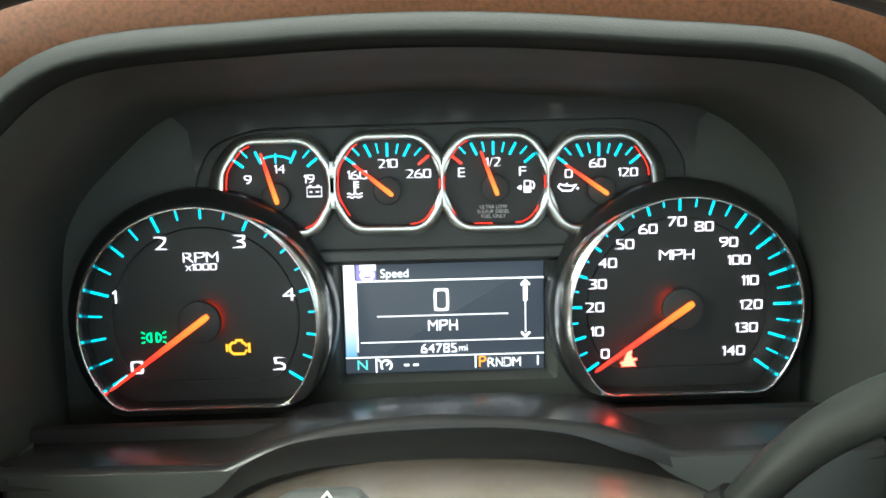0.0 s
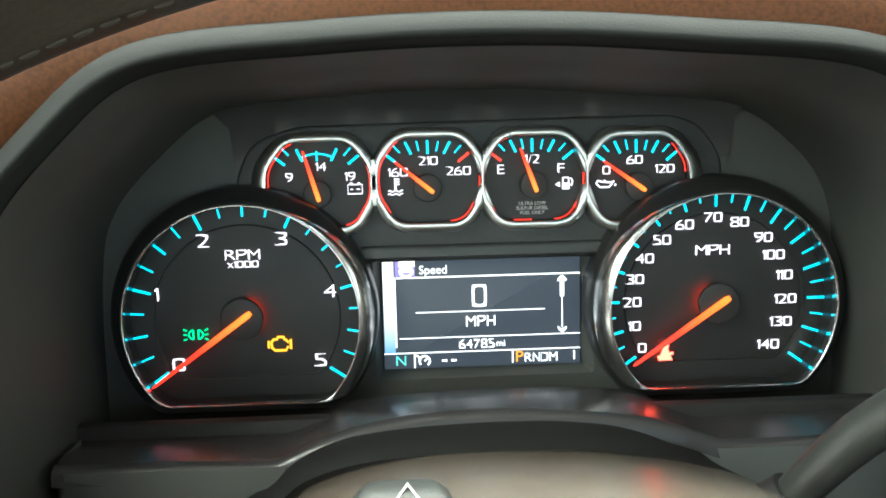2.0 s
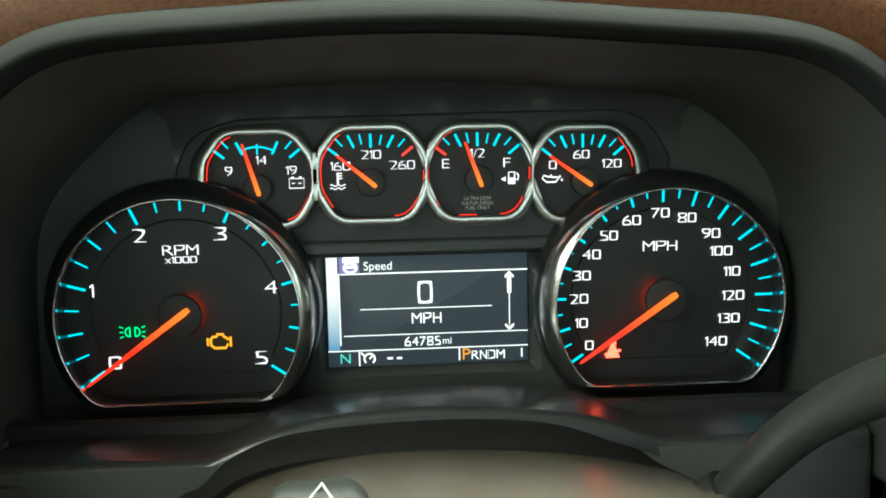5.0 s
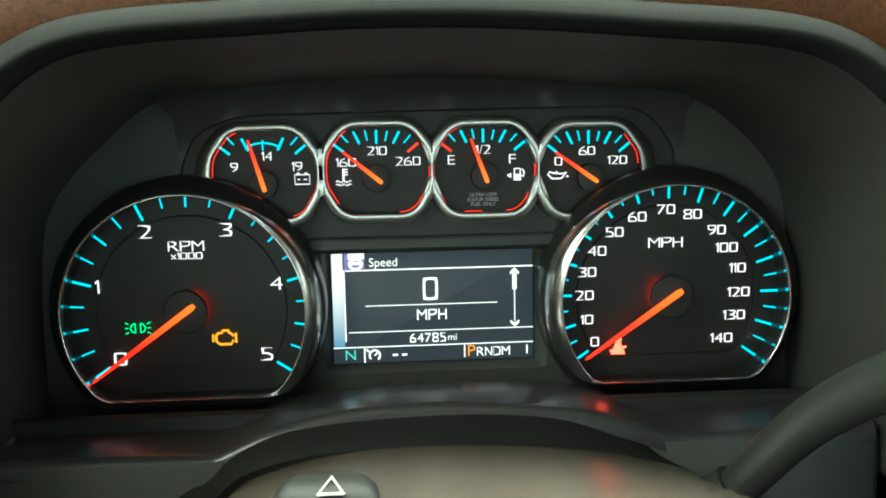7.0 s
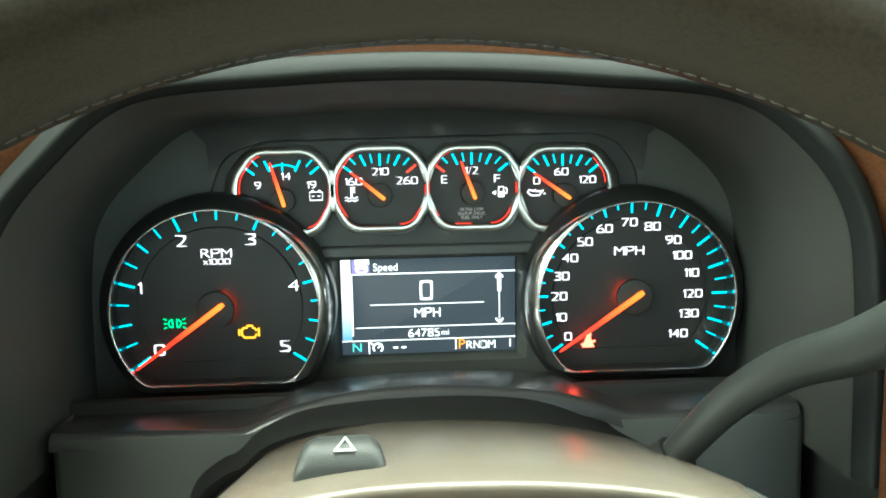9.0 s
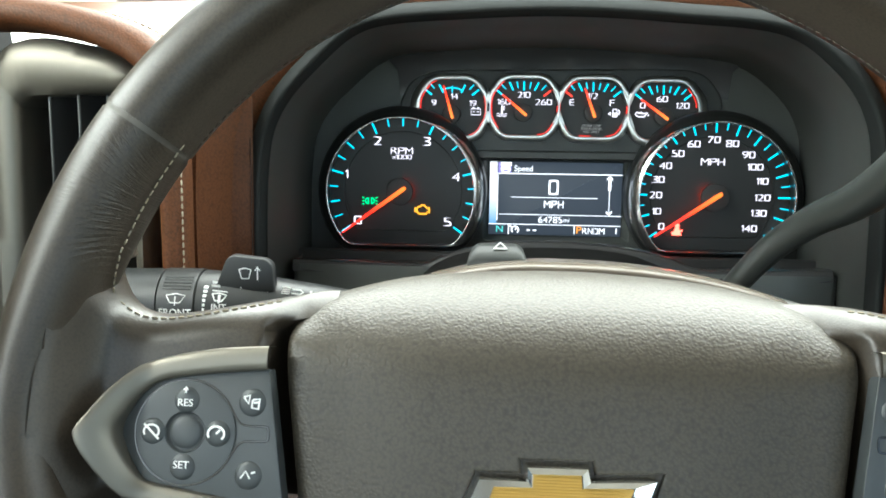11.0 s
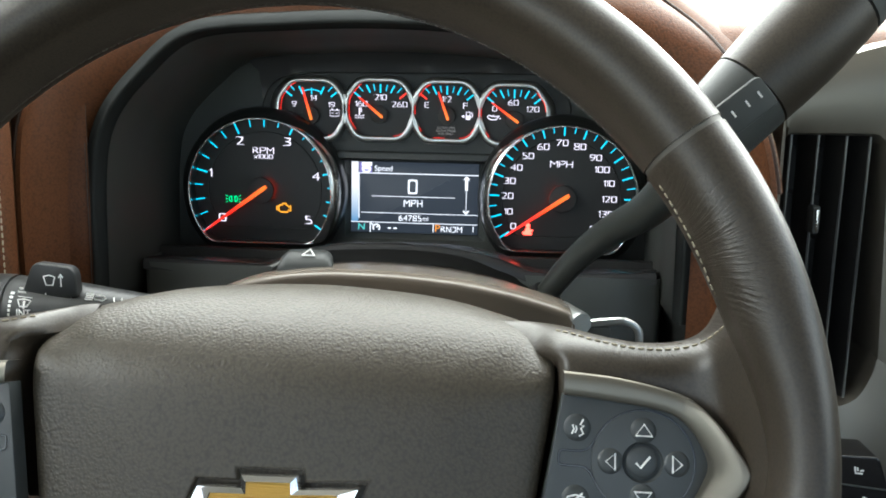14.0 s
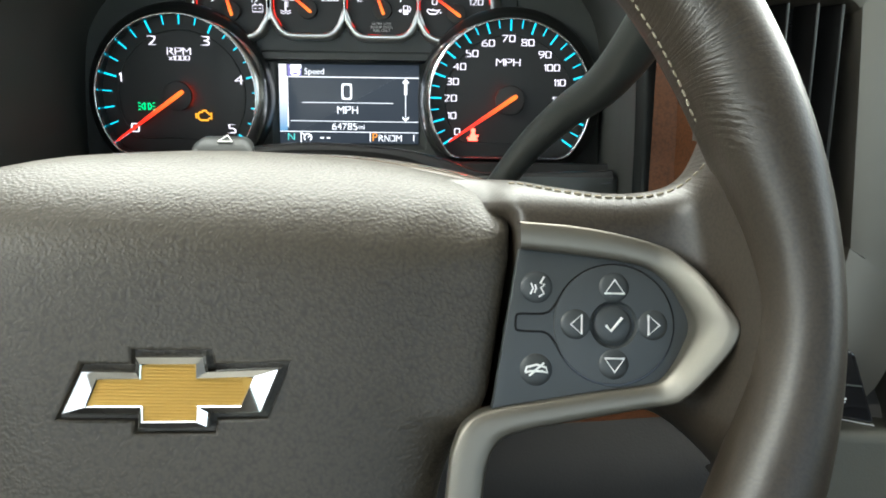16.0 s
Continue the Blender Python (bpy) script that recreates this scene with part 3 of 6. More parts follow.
    for j, kind in enumerate(ticks):
        if kind == ".":
            continue
        ox, oz = ((-20.2, 13.1), (-16.4, 17.2), (-10.6, 18.6), (-5.2, 19.1), (0.0, 19.2), (5.2, 18.7), (10.7, 18.4), (16.0, 16.6), (19.7, 13.0))[j]
        a = (142, 132, 116, 102, 90, 77, 62, 48, 39)[j]
        me, half = {"L": (small_long, 0.0032), "s": (small_short, 0.0024), "R": (small_red, 0.0034)}[kind]
        placed(part("tick", me, None, face), cx + (ox + dx) / 1000 - half * math.cos(radians(a)), -0.0018 + y, cz + (oz + dz) / 1000 - half * math.sin(radians(a)), a)
    ndl = part("needle", needle_shape(reach, 0.0034, 0.0020, 0.0010), NEEDLE_SMALL, face, "lit orange-red needle")
    placed(ndl, hx, -0.0068 + y, hz, rest)
    for text, x, z, h in words:
        lettering("numeral", text, h, cx + x / 1000, -0.0018 + y, cz + z / 1000, LIT_WHITE, face, digit=0.92 if text not in ("1/2", "14", "19", "9") else 0.84, gap=0.13, thin=0.028)
    edge = gauge_outline(-0.0002)
    edge = [(p.x, p.z) for p in smooth_path([(x, 0, z) for x, z in edge + edge[:1]], 121)]
    for lo, hi in lines:
        pts = [edge[i % 120] for i in range(lo, hi)]
        pts = [(px, pz) for px, pz in pts if min(math.hypot(px + fx + 0.113, pz + fz), math.hypot(px + fx - 0.113, pz + fz)) > 0.0560]
        part("light_line", outline_strip(shifted(pts, fx, fz), 0.00042, front + 0.0060), LIT_LINE, face, "thin red light line")
    return face, cx, cz, y


# light lines run from the lower right corner upwards, over the top and down again
volt = small_dial("volt_gauge", 0, "small black voltmeter with its needle below 14", ((-0.1, -4.9), (-6.1, 15.8)), [("9", -13.4, 3.3, 0.0039), ("14", 1.8, 8.1, 0.0039), ("19", 15.4, 3.1, 0.0039)], "Ls.....sL", [(2, 30), (62, 84)])
temp = small_dial("temperature_gauge", 1, "small black coolant thermometer with its needle at 160", ((0.4, -3.2), (-15.3, 9.8)), [("160", -13.6, 4.5, 0.0039), ("210", 0.8, 9.6, 0.0039), ("260", 15.2, 4.5, 0.0039)], "LsLsLsLsR", [(0, 24), (64, 96)])
fuel = small_dial("fuel_gauge", 2, "small black fuel gauge with its needle under half", ((-0.7, -3.1), (-7.3, 14.6)), [("E", -16.1, 4.6, 0.0042), ("1/2", -1.0, 9.2, 0.0040), ("F", 12.9, 4.5, 0.0042)], "RsLsLsLsL", [(0, 28), (62, 96), (104, 112)])
oil = small_dial("oil_gauge", 3, "small black oil pressure gauge with its needle near zero", ((-1.9, -5.1), (-19.6, 7.5)), [("0", -17.0, 2.9, 0.0039), ("60", -3.3, 7.6, 0.0039), ("120", 11.4, 3.0, 0.0039)], "LsLsLsLsL", [(64, 98), (24, 38)])

# the voltmeter's arc, and the signs on the small dials
face, cx, cz, y = volt
arc = [(cx + 0.0172 * math.cos(radians(a)), (cz - 0.0044) + 0.0186 * math.sin(radians(a))) for a in range(62, 119, 4)]
part("arc", outline_strip(arc, 0.0008, -0.0020 + y), LIT_CYAN, face)
for a in (116, 90, 64):
    r = 0.0200
    placed(part("tick", small_long if a != 90 else small_short, None, face), cx + r * math.cos(radians(a)) * 0.93, -0.0018 + y, (cz - 0.0044) + (r - 0.0025 * (a == 90)) * math.sin(radians(a)), a)
bx, bz = cx + 0.0176, cz - 0.0030
part("battery_sign", join(outline_strip([(bx - 0.0034, bz - 0.0022), (bx + 0.0034, bz - 0.0022), (bx + 0.0034, bz + 0.0022), (bx - 0.0034, bz + 0.0022)], 0.00045, -0.0018 + y, True),
                          outline_strip([(bx - 0.0024, bz + 0.0028), (bx - 0.0012, bz + 0.0028)], 0.0007, -0.0018 + y), outline_strip([(bx + 0.0012, bz + 0.0028), (bx + 0.0024, bz + 0.0028)], 0.0007, -0.0018 + y),
                          outline_strip([(bx - 0.0022, bz), (bx - 0.0010, bz)], 0.0005, -0.0018 + y), outline_strip([(bx + 0.0008, bz), (bx + 0.0022, bz)], 0.0005, -0.0018 + y)), LIT_WHITE, face, "lit white battery sign")
face, cx, cz, y = temp
bx, bz = cx - 0.0150, cz - 0.0020
waves = [outline_strip([(bx - 0.0036 + 0.0009 * i, bz - 0.0024 - s + 0.0005 * math.sin(i * 1.9)) for i in range(9)], 0.00045, -0.0024 + y) for s in (0, 0.0015)]
part("coolant_sign", join(outline_strip([(bx, bz - 0.0018), (bx, bz + 0.0036)], 0.0009, -0.0024 + y), *[outline_strip([(bx, bz + 0.0008 + 0.0012 * i), (bx + 0.0020, bz + 0.0008 + 0.0012 * i)], 0.0005, -0.0024 + y) for i in range(3)], *waves), LIT_WHITE, face, "lit white thermometer sign")
face, cx, cz, y = fuel
bx, bz = cx + 0.0150, cz - 0.0027
part("fuel_sign", join(prism([(bx - 0.0016, bz - 0.0030), (bx + 0.0018, bz - 0.0030), (bx + 0.0018, bz + 0.0000), (bx - 0.0016, bz + 0.0000)], -0.0018 + y, -0.0012 + y), outline_strip([(bx - 0.0013, bz), (bx - 0.0013, bz + 0.0026), (bx + 0.0015, bz + 0.0026), (bx + 0.0015, bz)], 0.0006, -0.0018 + y),
                       outline_strip([(bx + 0.0018, bz - 0.0006), (bx + 0.0030, bz - 0.0012), (bx + 0.0034, bz + 0.0010), (bx + 0.0024, bz + 0.0024)], 0.0006, -0.0018 + y), prism([(bx - 0.0050, bz - 0.0006), (bx - 0.0028, bz - 0.0018), (bx - 0.0028, bz + 0.0006)], -0.0018 + y, -0.0012 + y)), LIT_WHITE, face, "lit white fuel pump sign")
for i, row in enumerate(("ULTRA LOW", "SULFUR DIESEL", "FUEL ONLY")):
    lettering("lettering", row, 0.0017, cx - 0.0013, -0.0018 + y, cz - 0.0121 - 0.00225 * i, FAINT, face, wide=0.95)
face, cx, cz, y = oil
bx, bz = cx - 0.0180, cz - 0.0036
part("oil_sign", join(outline_strip([(bx - 0.0022, bz - 0.0016), (bx + 0.0022, bz - 0.0016), (bx + 0.0046, bz + 0.0014), (bx + 0.0024, bz + 0.0006), (bx - 0.0016, bz + 0.0010), (bx - 0.0034, bz + 0.0016), (bx - 0.0042, bz + 0.0002)], 0.0007, -0.0024 + y, True),
                      outline_strip([(bx, bz + 0.0008), (bx, bz + 0.0020)], 0.0006, -0.0024 + y), disc(bx + 0.0052, bz - 0.0006, 0.0005, -0.0026 + y, -0.0020 + y, n=8)), LIT_WHITE, face, "lit white oil can sign")

# ---- screen ----
SX, SZ, SW, SH, SY = -0.0488, 0.0226, 0.0990, 0.0550, 0.0160
screen = part("screen", block(SX + SW / 2, SY + 0.002, SZ - SH / 2, SW, 0.004, SH, 0.0004), SCREEN, cluster, "lit colour screen showing speed and mileage")


def on_screen(u, v):
    return SX + SW * u, SZ - SH * v


def screen_box(name, u0, v0, u1, v1, mat, lift=0.0003):
    (x0, z0), (x1, z1) = on_screen(u0, v0), on_screen(u1, v1)
    return part(name, block((x0 + x1) / 2, SY - lift, (z0 + z1) / 2, x1 - x0, 0.0003, z0 - z1, 0.0001), mat, screen)


def screen_text(words, u, v, h, mat=None, wide=1.0, align="CENTER", digit=0.0, thin=0.012):
    x, z = on_screen(u, v)
    return lettering("numeral" if words.strip()[0].isdigit() else "lettering", words, h, x, SY - 0.0006, z, mat or SCREEN_WHITE, screen, wide=wide, align=align, thin=thin, digit=digit, gap=0.16)


screen_box("side_bar", 0.004, 0.0, 0.058, 0.846, SCREEN_BAR)
screen_box("side_line", 0.060, 0.15, 0.066, 0.80, SCREEN_WHITE)
screen_box("icon_field", 0.066, 0.005, 0.165, 0.155, SCREEN_PURPLE)
screen_box("icon_field", 0.085, 0.005, 0.165, 0.055, SCREEN_WHITE, 0.0005)
ix, iz = on_screen(0.122, 0.10)
part("wheel_sign", join(outline_strip([(ix + 0.0030 * math.cos(a * 0.35), iz + 0.0024 * math.sin(a * 0.35)) for a in range(18)], 0.0012, SY - 0.0006, True), outline_strip([(ix - 0.0028, iz + 0.0004), (ix + 0.0028, iz + 0.0004)], 0.0014, SY - 0.0006)), SCREEN_WHITE, screen)
screen_text("Speed", 0.185, 0.092, 0.0042, align="LEFT", wide=0.98)
screen_box("line", 0.07, 0.152, 1.0, 0.163, SCREEN_WHITE)
screen_text("0", 0.487, 0.338, 0.0112, digit=0.66, thin=0.02)
screen_box("line", 0.165, 0.477, 0.82, 0.484, SCREEN_WHITE)
screen_text("MPH", 0.492, 0.572, 0.0052, digit=0.78)
screen_box("line", 0.08, 0.714, 1.0, 0.721, SCREEN_WHITE)
screen_text("64785", 0.470, 0.783, 0.0044, digit=0.68)
screen_text("mi", 0.592, 0.787, 0.0034, wide=1.0)
screen_box("line", 0.0, 0.850, 1.0, 0.858, SCREEN_WHITE)
sx, sz = on_screen(0.908, 0.0)
part("scroll_line", block(sx, SY - 0.0003, SZ - SH * 0.43, 0.0004, 0.0003, SH * 0.46, 0.0001), SCREEN_WHITE, screen)
part("scroll_thumb", block(sx, SY - 0.0004, SZ - SH * 0.295, 0.0020, 0.0003, SH * 0.15, 0.0002), SCREEN_WHITE, screen)
for s, v in ((1, 0.195), (-1, 0.685)):
    zz = SZ - SH * v
    part("arrow", prism([(sx - 0.0022, zz - s * 0.0008), (sx, zz + s * 0.0014), (sx + 0.0022, zz - s * 0.0008), (sx + 0.0022, zz - s * 0.0020), (sx, zz - s * 0.0004), (sx - 0.0022, zz - s * 0.0020)], SY - 0.0005, SY - 0.0002), SCREEN_WHITE, screen)
screen_text("N", 0.084, 0.926, 0.0050, SCREEN_TEAL, wide=1.1)
screen_box("line", 0.150, 0.862, 0.156, 0.995, SCREEN_WHITE)
gx, gz = on_screen(0.203, 0.930)
part("cruise_sign", join(outline_strip([(gx + 0.0026 * math.cos(a), gz + 0.0026 * math.sin(a)) for a in [x * 0.4 - 0.9 for x in range(13)]], 0.0009, SY - 0.0006), outline_strip([(gx, gz), (gx + 0.0018, gz + 0.0018)], 0.0008, SY - 0.0006), outline_strip([(gx - 0.0042, gz + 0.0032), (gx - 0.0026, gz + 0.0018)], 0.0008, SY - 0.0006)), SCREEN_WHITE, screen)
for u in (0.305, 0.352):
    screen_box("dash", u - 0.013, 0.925, u + 0.013, 0.942, SCREEN_WHITE)
screen_box("line", 0.650, 0.862, 0.656, 0.975, SCREEN_WHITE)
screen_text("P", 0.686, 0.922, 0.0056, SCREEN_ORANGE, wide=1.1)
screen_text("RNDM", 0.798, 0.928, 0.0044, digit=0.78)
screen_text("1", 0.968, 0.925, 0.0046, wide=1.1)

# plates behind and around the dials
part("back_plate", block(0.0, 0.0305, 0.02, 0.40, 0.003, 0.19, 0.001), LINING, cluster)
# the dark surround with an opening for the screen
part("screen_frame", loft([at(fillet([(SX - 0.0005, SZ - SH - 0.0005), (SX + SW + 0.0005, SZ - SH - 0.0005), (SX + SW + 0.0005, SZ + 0.0005), (SX - 0.0005, SZ + 0.0005)], 0.001, 3), 0.018),
                           at(fillet([(SX - 0.004, SZ - SH - 0.004), (SX + SW + 0.006, SZ - SH - 0.004), (SX + SW + 0.006, SZ + 0.004), (SX - 0.004, SZ + 0.004)], 0.002, 3), 0.0115),
                           at(fillet([(-0.194, -0.056), (0.194, -0.056), (0.194, 0.104), (-0.194, 0.104)], 0.02, 3), 0.0110),
                           at(fillet([(-0.194, -0.056), (0.194, -0.056), (0.194, 0.104), (-0.194, 0.104)], 0.02, 3), 0.0200)], loop=True), LINING, cluster, "matt black surround")
fascia = fillet([(-0.112, 0.030), (0.112, 0.030), (0.1165, 0.070), (0.1045, 0.0865), (0.0905, 0.0912), (-0.086, 0.0895), (-0.1066, 0.0823), (-0.1150, 0.064)], 0.008, 4)
part("fascia", prism(shifted([((x + 0.0099) * 1.019 - 0.0099, (z - 0.0818) * 1.019 + 0.0818) for x, z in fascia], 0, 0), 0.0073, 0.012, 0.0015), BLACK, cluster, "raised black plate behind the small dials")
shade = [[(x0 + (x1 - x0) * k / 20, y, z0 + (0.0022 * math.sin(math.pi * k / 20))) for k in range(21)] for x0, x1, y, z0 in ((-0.127, 0.132, -0.0100, 0.1050), (-0.1285, 0.1355, -0.0060, 0.1030), (-0.125, 0.131, 0.0025, 0.0970), (-0.118, 0.124, 0.0085, 0.0890), (-0.116, 0.122, 0.0095, 0.070))]
part("upper_trim", grid(shade), LEDGE, cluster, "glossy black strip over the small dials", 60)
part("sill", prism(fillet([(-0.070, 0.024), (0.072, 0.024), (0.060, 0.0315), (-0.058, 0.0315)], 0.003, 3), 0.004, 0.012, 0.002), BLACK, cluster)


# ---- dashboard: hood over the dials, leather, ledge ----
dash = thing("dashboard", "brown leather dashboard with a black hood over the dials", "dashboard")


def dash_z(y):
    return 0.138 + 0.18 * y


lip = [(-0.193, -0.06), (-0.191, 0.02), (-0.182, 0.058), (-0.157, 0.089), (-0.122, 0.1145), (-0.06, 0.1212), (0.0, 0.1228), (0.06, 0.1195), (0.122, 0.1125), (0.157, 0.090), (0.178, 0.060), (0.185, 0.02), (0.187, -0.06)]
NR = 97
lip = [(p.x, p.z) for p in smooth_path([(x, 0, z) for x, z in lip], NR)]


def rail(d, y, squeeze=1.0):
    """The hood's edge line, pushed outwards by d."""
    out = []
    for i, (x, z) in enumerate(lip):
        a, b = Vector(lip[max(i - 1, 0)]), Vector(lip[min(i + 1, NR - 1)])
        t = (b - a).normalized()
        out.append((x * squeeze - t.y * d, y, z + t.x * d))
    return out


part("hood_lip", grid([rail(0.0020, -0.106), rail(0.0002, -0.1180), rail(-0.0006, -0.1215), rail(-0.0018, -0.1262), rail(-0.0068, -0.1292), rail(-0.0078, -0.1296), rail(-0.0088, -0.1290), rail(-0.0096, -0.1265), rail(-0.0104, -0.1175), rail(-0.0112, -0.116)]), HOODRIM, dash, "satin charcoal rim of the hood", 60)
part("hood_lining", grid([rail(-0.0112, -0.1175), rail(-0.0116, -0.095, 1.005), rail(-0.0126, -0.075, 1.01), rail(-0.0150, -0.068, 1.02), rail(-0.0162, -0.045, 1.035), rail(-0.0182, -0.012, 1.05), rail(-0.0186, 0.014, 1.055)]), LINING, dash, "matt black lining of the hood", 40)

# leather brow between the hood's rim and the seam, then down to the dash top
seam = smooth_path([(-0.208, -0.172, -0.06), (-0.208, -0.172, 0.02), (-0.206, -0.160, 0.065), (-0.196, -0.122, 0.108), (-0.168, -0.085, 0.134), (-0.138, -0.073, 0.1475), (-0.06, -0.068, 0.1535), (0.02, -0.067, 0.1550), (0.08, -0.069, 0.1525), (0.140, -0.078, 0.1455), (0.170, -0.100, 0.126),
                    (0.190, -0.135, 0.100), (0.206, -0.170, 0.062), (0.214, -0.185, 0.01), (0.216, -0.19, -0.06)], NR)


def between(a, b, t, lift=0.0, forward=0.0):
    out = []
    for i, (p, q) in enumerate(zip(a, b)):
        p, q = Vector(p), Vector(q)
        k = rail(1.0, 0.0)[i]
        n = Vector((k[0] - lip[i][0], 0, k[2] - lip[i][1]))
        out.append(p.lerp(q, t) + n * lift + Vector((0, forward, 0)))
    return out


edge = rail(-0.0006, -0.1205)
part("brow", grid([edge, between(edge, seam, 0.10, 0.004, -0.006), between(edge, seam, 0.28, 0.0075, -0.010), between(edge, seam, 0.50, 0.0085, -0.009), between(edge, seam, 0.72, 0.0065, -0.005), between(edge, seam, 0.90, 0.0025, -0.001), between(edge, seam, 0.985, 0.0, 0.0), between(edge, seam, 1.0, -0.0030, 0.001)]), BROWN, dash, "brown leather roll over the dials", 60)
falls = []
for p in seam:
    w = min(1.0, max(0.0, (p.z - 0.045) / 0.06))
    high = Vector((p.x * 1.02, max(p.y, -0.15) + 0.135, dash_z(max(p.y, -0.15) + 0.135) - 0.004))
    side = Vector((p.x + math.copysign(0.014, p.x), p.y + 0.060, p.z - 0.002))
    falls.append(tuple(side.lerp(high, w * w * (3 - 2 * w))))
back_top = [between(seam, seam, 0, -0.0030, 0.001), between(seam, seam, 0, 0.0004, 0.0035), between(seam, falls, 0.12, 0.002), between(seam, falls, 0.35, 0.004), between(seam, falls, 0.62, 0.002), between(seam, falls, 1.0)]
lo, hi = 10, NR - 10
part("brow_top", grid([r[lo:hi] for r in back_top]), BROWN, dash, "", 60)
stitches([between(seam, falls, 0.060, 0.0018)[i] for i in range(lo, hi, 3)], dash, 0.0028, 0.00042)

groove = [between(seam, seam, 0, 0.0012, 0.0018)[i] for i in range(lo, hi)]
part("seam", tube(groove, 0.0009, 6), BROWNSEAM, dash, "dark seam over the brow", 60)
# leather beside the brow, running down to the right
outer = [p for p in seam if p.x > 0.135 and p.z > 0.066]
part("side_pad", grid([[(p.x + dx, p.y + dy, p.z + dz - 0.10 * dx * max(0.0, (0.11 - p.z) / 0.1)) for p in outer] for dx, dy, dz in ((0.0, 0.004, -0.003), (0.003, 0.006, 0.0025), (0.012, 0.012, 0.0035), (0.030, 0.024, -0.002), (0.060, 0.040, -0.010), (0.110, 0.060, -0.030))]), BROWN, dash, "", 60)

# leather top, reaching to the windshield
END = [(-0.7, 0.131), (-0.321, 0.131), (-0.298, 0.173), (-0.271, 0.205), (-0.201, 0.24), (-0.097, 0.288), (-0.027, 0.321), (0.101, 0.365), (1.4, 0.335)]


def far_end(x):
    """Where the dash meets the glass."""
    for (xa, ya), (xb, yb) in zip(END, END[1:]):
        if x <= xb:
            return ya + (yb - ya) * max(0.0, (x - xa) / (xb - xa))
    return END[-1][1]


lip_line = smooth_path([(-0.66, -0.178, 0.1080), (-0.45, -0.178, 0.1085), (-0.34, -0.178, 0.1088), (-0.303, -0.178, 0.1090), (-0.268, -0.178, 0.1070), (-0.240, -0.178, 0.1012), (-0.222, -0.178, 0.0935), (-0.212, -0.178, 0.0850), (-0.2065, -0.180, 0.072), (-0.204, -0.182, 0.045), (-0.203, -0.184, 0.0), (-0.203, -0.184, -0.10)], 70)
vent_line = smooth_path([(-0.66, -0.195, 0.0985), (-0.45, -0.196, 0.0995), (-0.33, -0.197, 0.1000), (-0.285, -0.197, 0.0983), (-0.252, -0.197, 0.0905), (-0.231, -0.197, 0.0815), (-0.2205, -0.197, 0.0700), (-0.2170, -0.196, 0.050), (-0.2165, -0.195, 0.03), (-0.2165, -0.194, 0.01), (-0.2165, -0.193, -0.03), (-0.2165, -0.193, -0.10)], 70)
rows = []
for y in (-0.180, -0.178, -0.174, -0.166, -0.155, -0.14, -0.115, -0.085, -0.05, 0.0, 0.06, 0.12, 0.18, 0.24, 0.30, 0.335):
    row = []
    for p in [q for q in lip_line if q.z > 0.060]:
        w = min(1.0, max(0.0, (-0.05 - y) / 0.125))
        w = w * w * (3 - 2 * w)
        x = p.x + (0.030 * (1 - w) * max(0.0, (p.x + 0.50) / 0.30))
        yy = min(y, far_end(x))
        row.append((x, yy, (p.z + 0.0008) * w + dash_z(yy) * (1 - w) - (0.005 if y < -0.179 else 0.001 if y < -0.177 else 0)))
    rows.append(row)
part("top_pad", grid(rows), BROWN, dash, "brown grained leather", 60)
roll = []
for t, out in ((0.0, -0.004), (0.02, 0.0005), (0.12, 0.0045), (0.32, 0.0080), (0.55, 0.0085), (0.78, 0.0060), (0.95, 0.0015), (1.0, -0.003)):
    roll.append([tuple(p.lerp(q, t) + Vector((0, -0.75, 0.66 * min(1.0, max(0.0, (p.z - 0.03) / 0.05)))) * out) for p, q in zip(lip_line, vent_line)])
roll.append([(p.x, p.y + 0.03, p.z - 0.004) for p in vent_line])
part("padded_roll", grid(roll), BROWN, dash, "padded leather roll above the vent", 60)
stitches([(p.x - 0.001, p.y + 0.0075, p.z + 0.0018) for p in lip_line[6:] if p.z > 0.075], dash, 0.0030, 0.00045)
rows = []
for y, drop in ((-0.05, 0.0), (0.05, 0.0), (0.15, 0.0), (0.25, 0.0), (0.33, 0.0), (0.335, 0.03)):
    rows.append([(-0.218 + 0.43 * k / 12, min(y, far_end(-0.218 + 0.43 * k / 12)), dash_z(min(y, far_end(-0.218 + 0.43 * k / 12))) - drop - (0.012 if y < 0 else 0.003)) for k in range(13)])
part("top_pad", grid(rows), BROWN, dash, "", 60)
rows = []
for y, drop in ((-0.126, 0.045), (-0.128, 0.025), (-0.122, 0.012), (-0.112, 0.004), (-0.095, 0.0), (0.0, 0.0), (0.1, 0.0), (0.2, 0.0), (0.33, 0.0), (0.335, 0.03)):
    x0 = 0.140 if y > -0.085 else 0.140 + min(0.045, (-0.08 - y) * 0.95)
    rows.append([(x0 + (1.3 - x0) * k / 40, y, dash_z(max(y, -0.11)) - drop - (0.006 if k == 0 else 0)) for k in range(41)])
part("top_pad", grid(rows), BROWN, dash, "", 60)
stitches([(-0.2050, -0.1915, z) for z in (0.055, 0.03, 0.0, -0.04, -0.10)], dash, 0.0030, 0.00050)
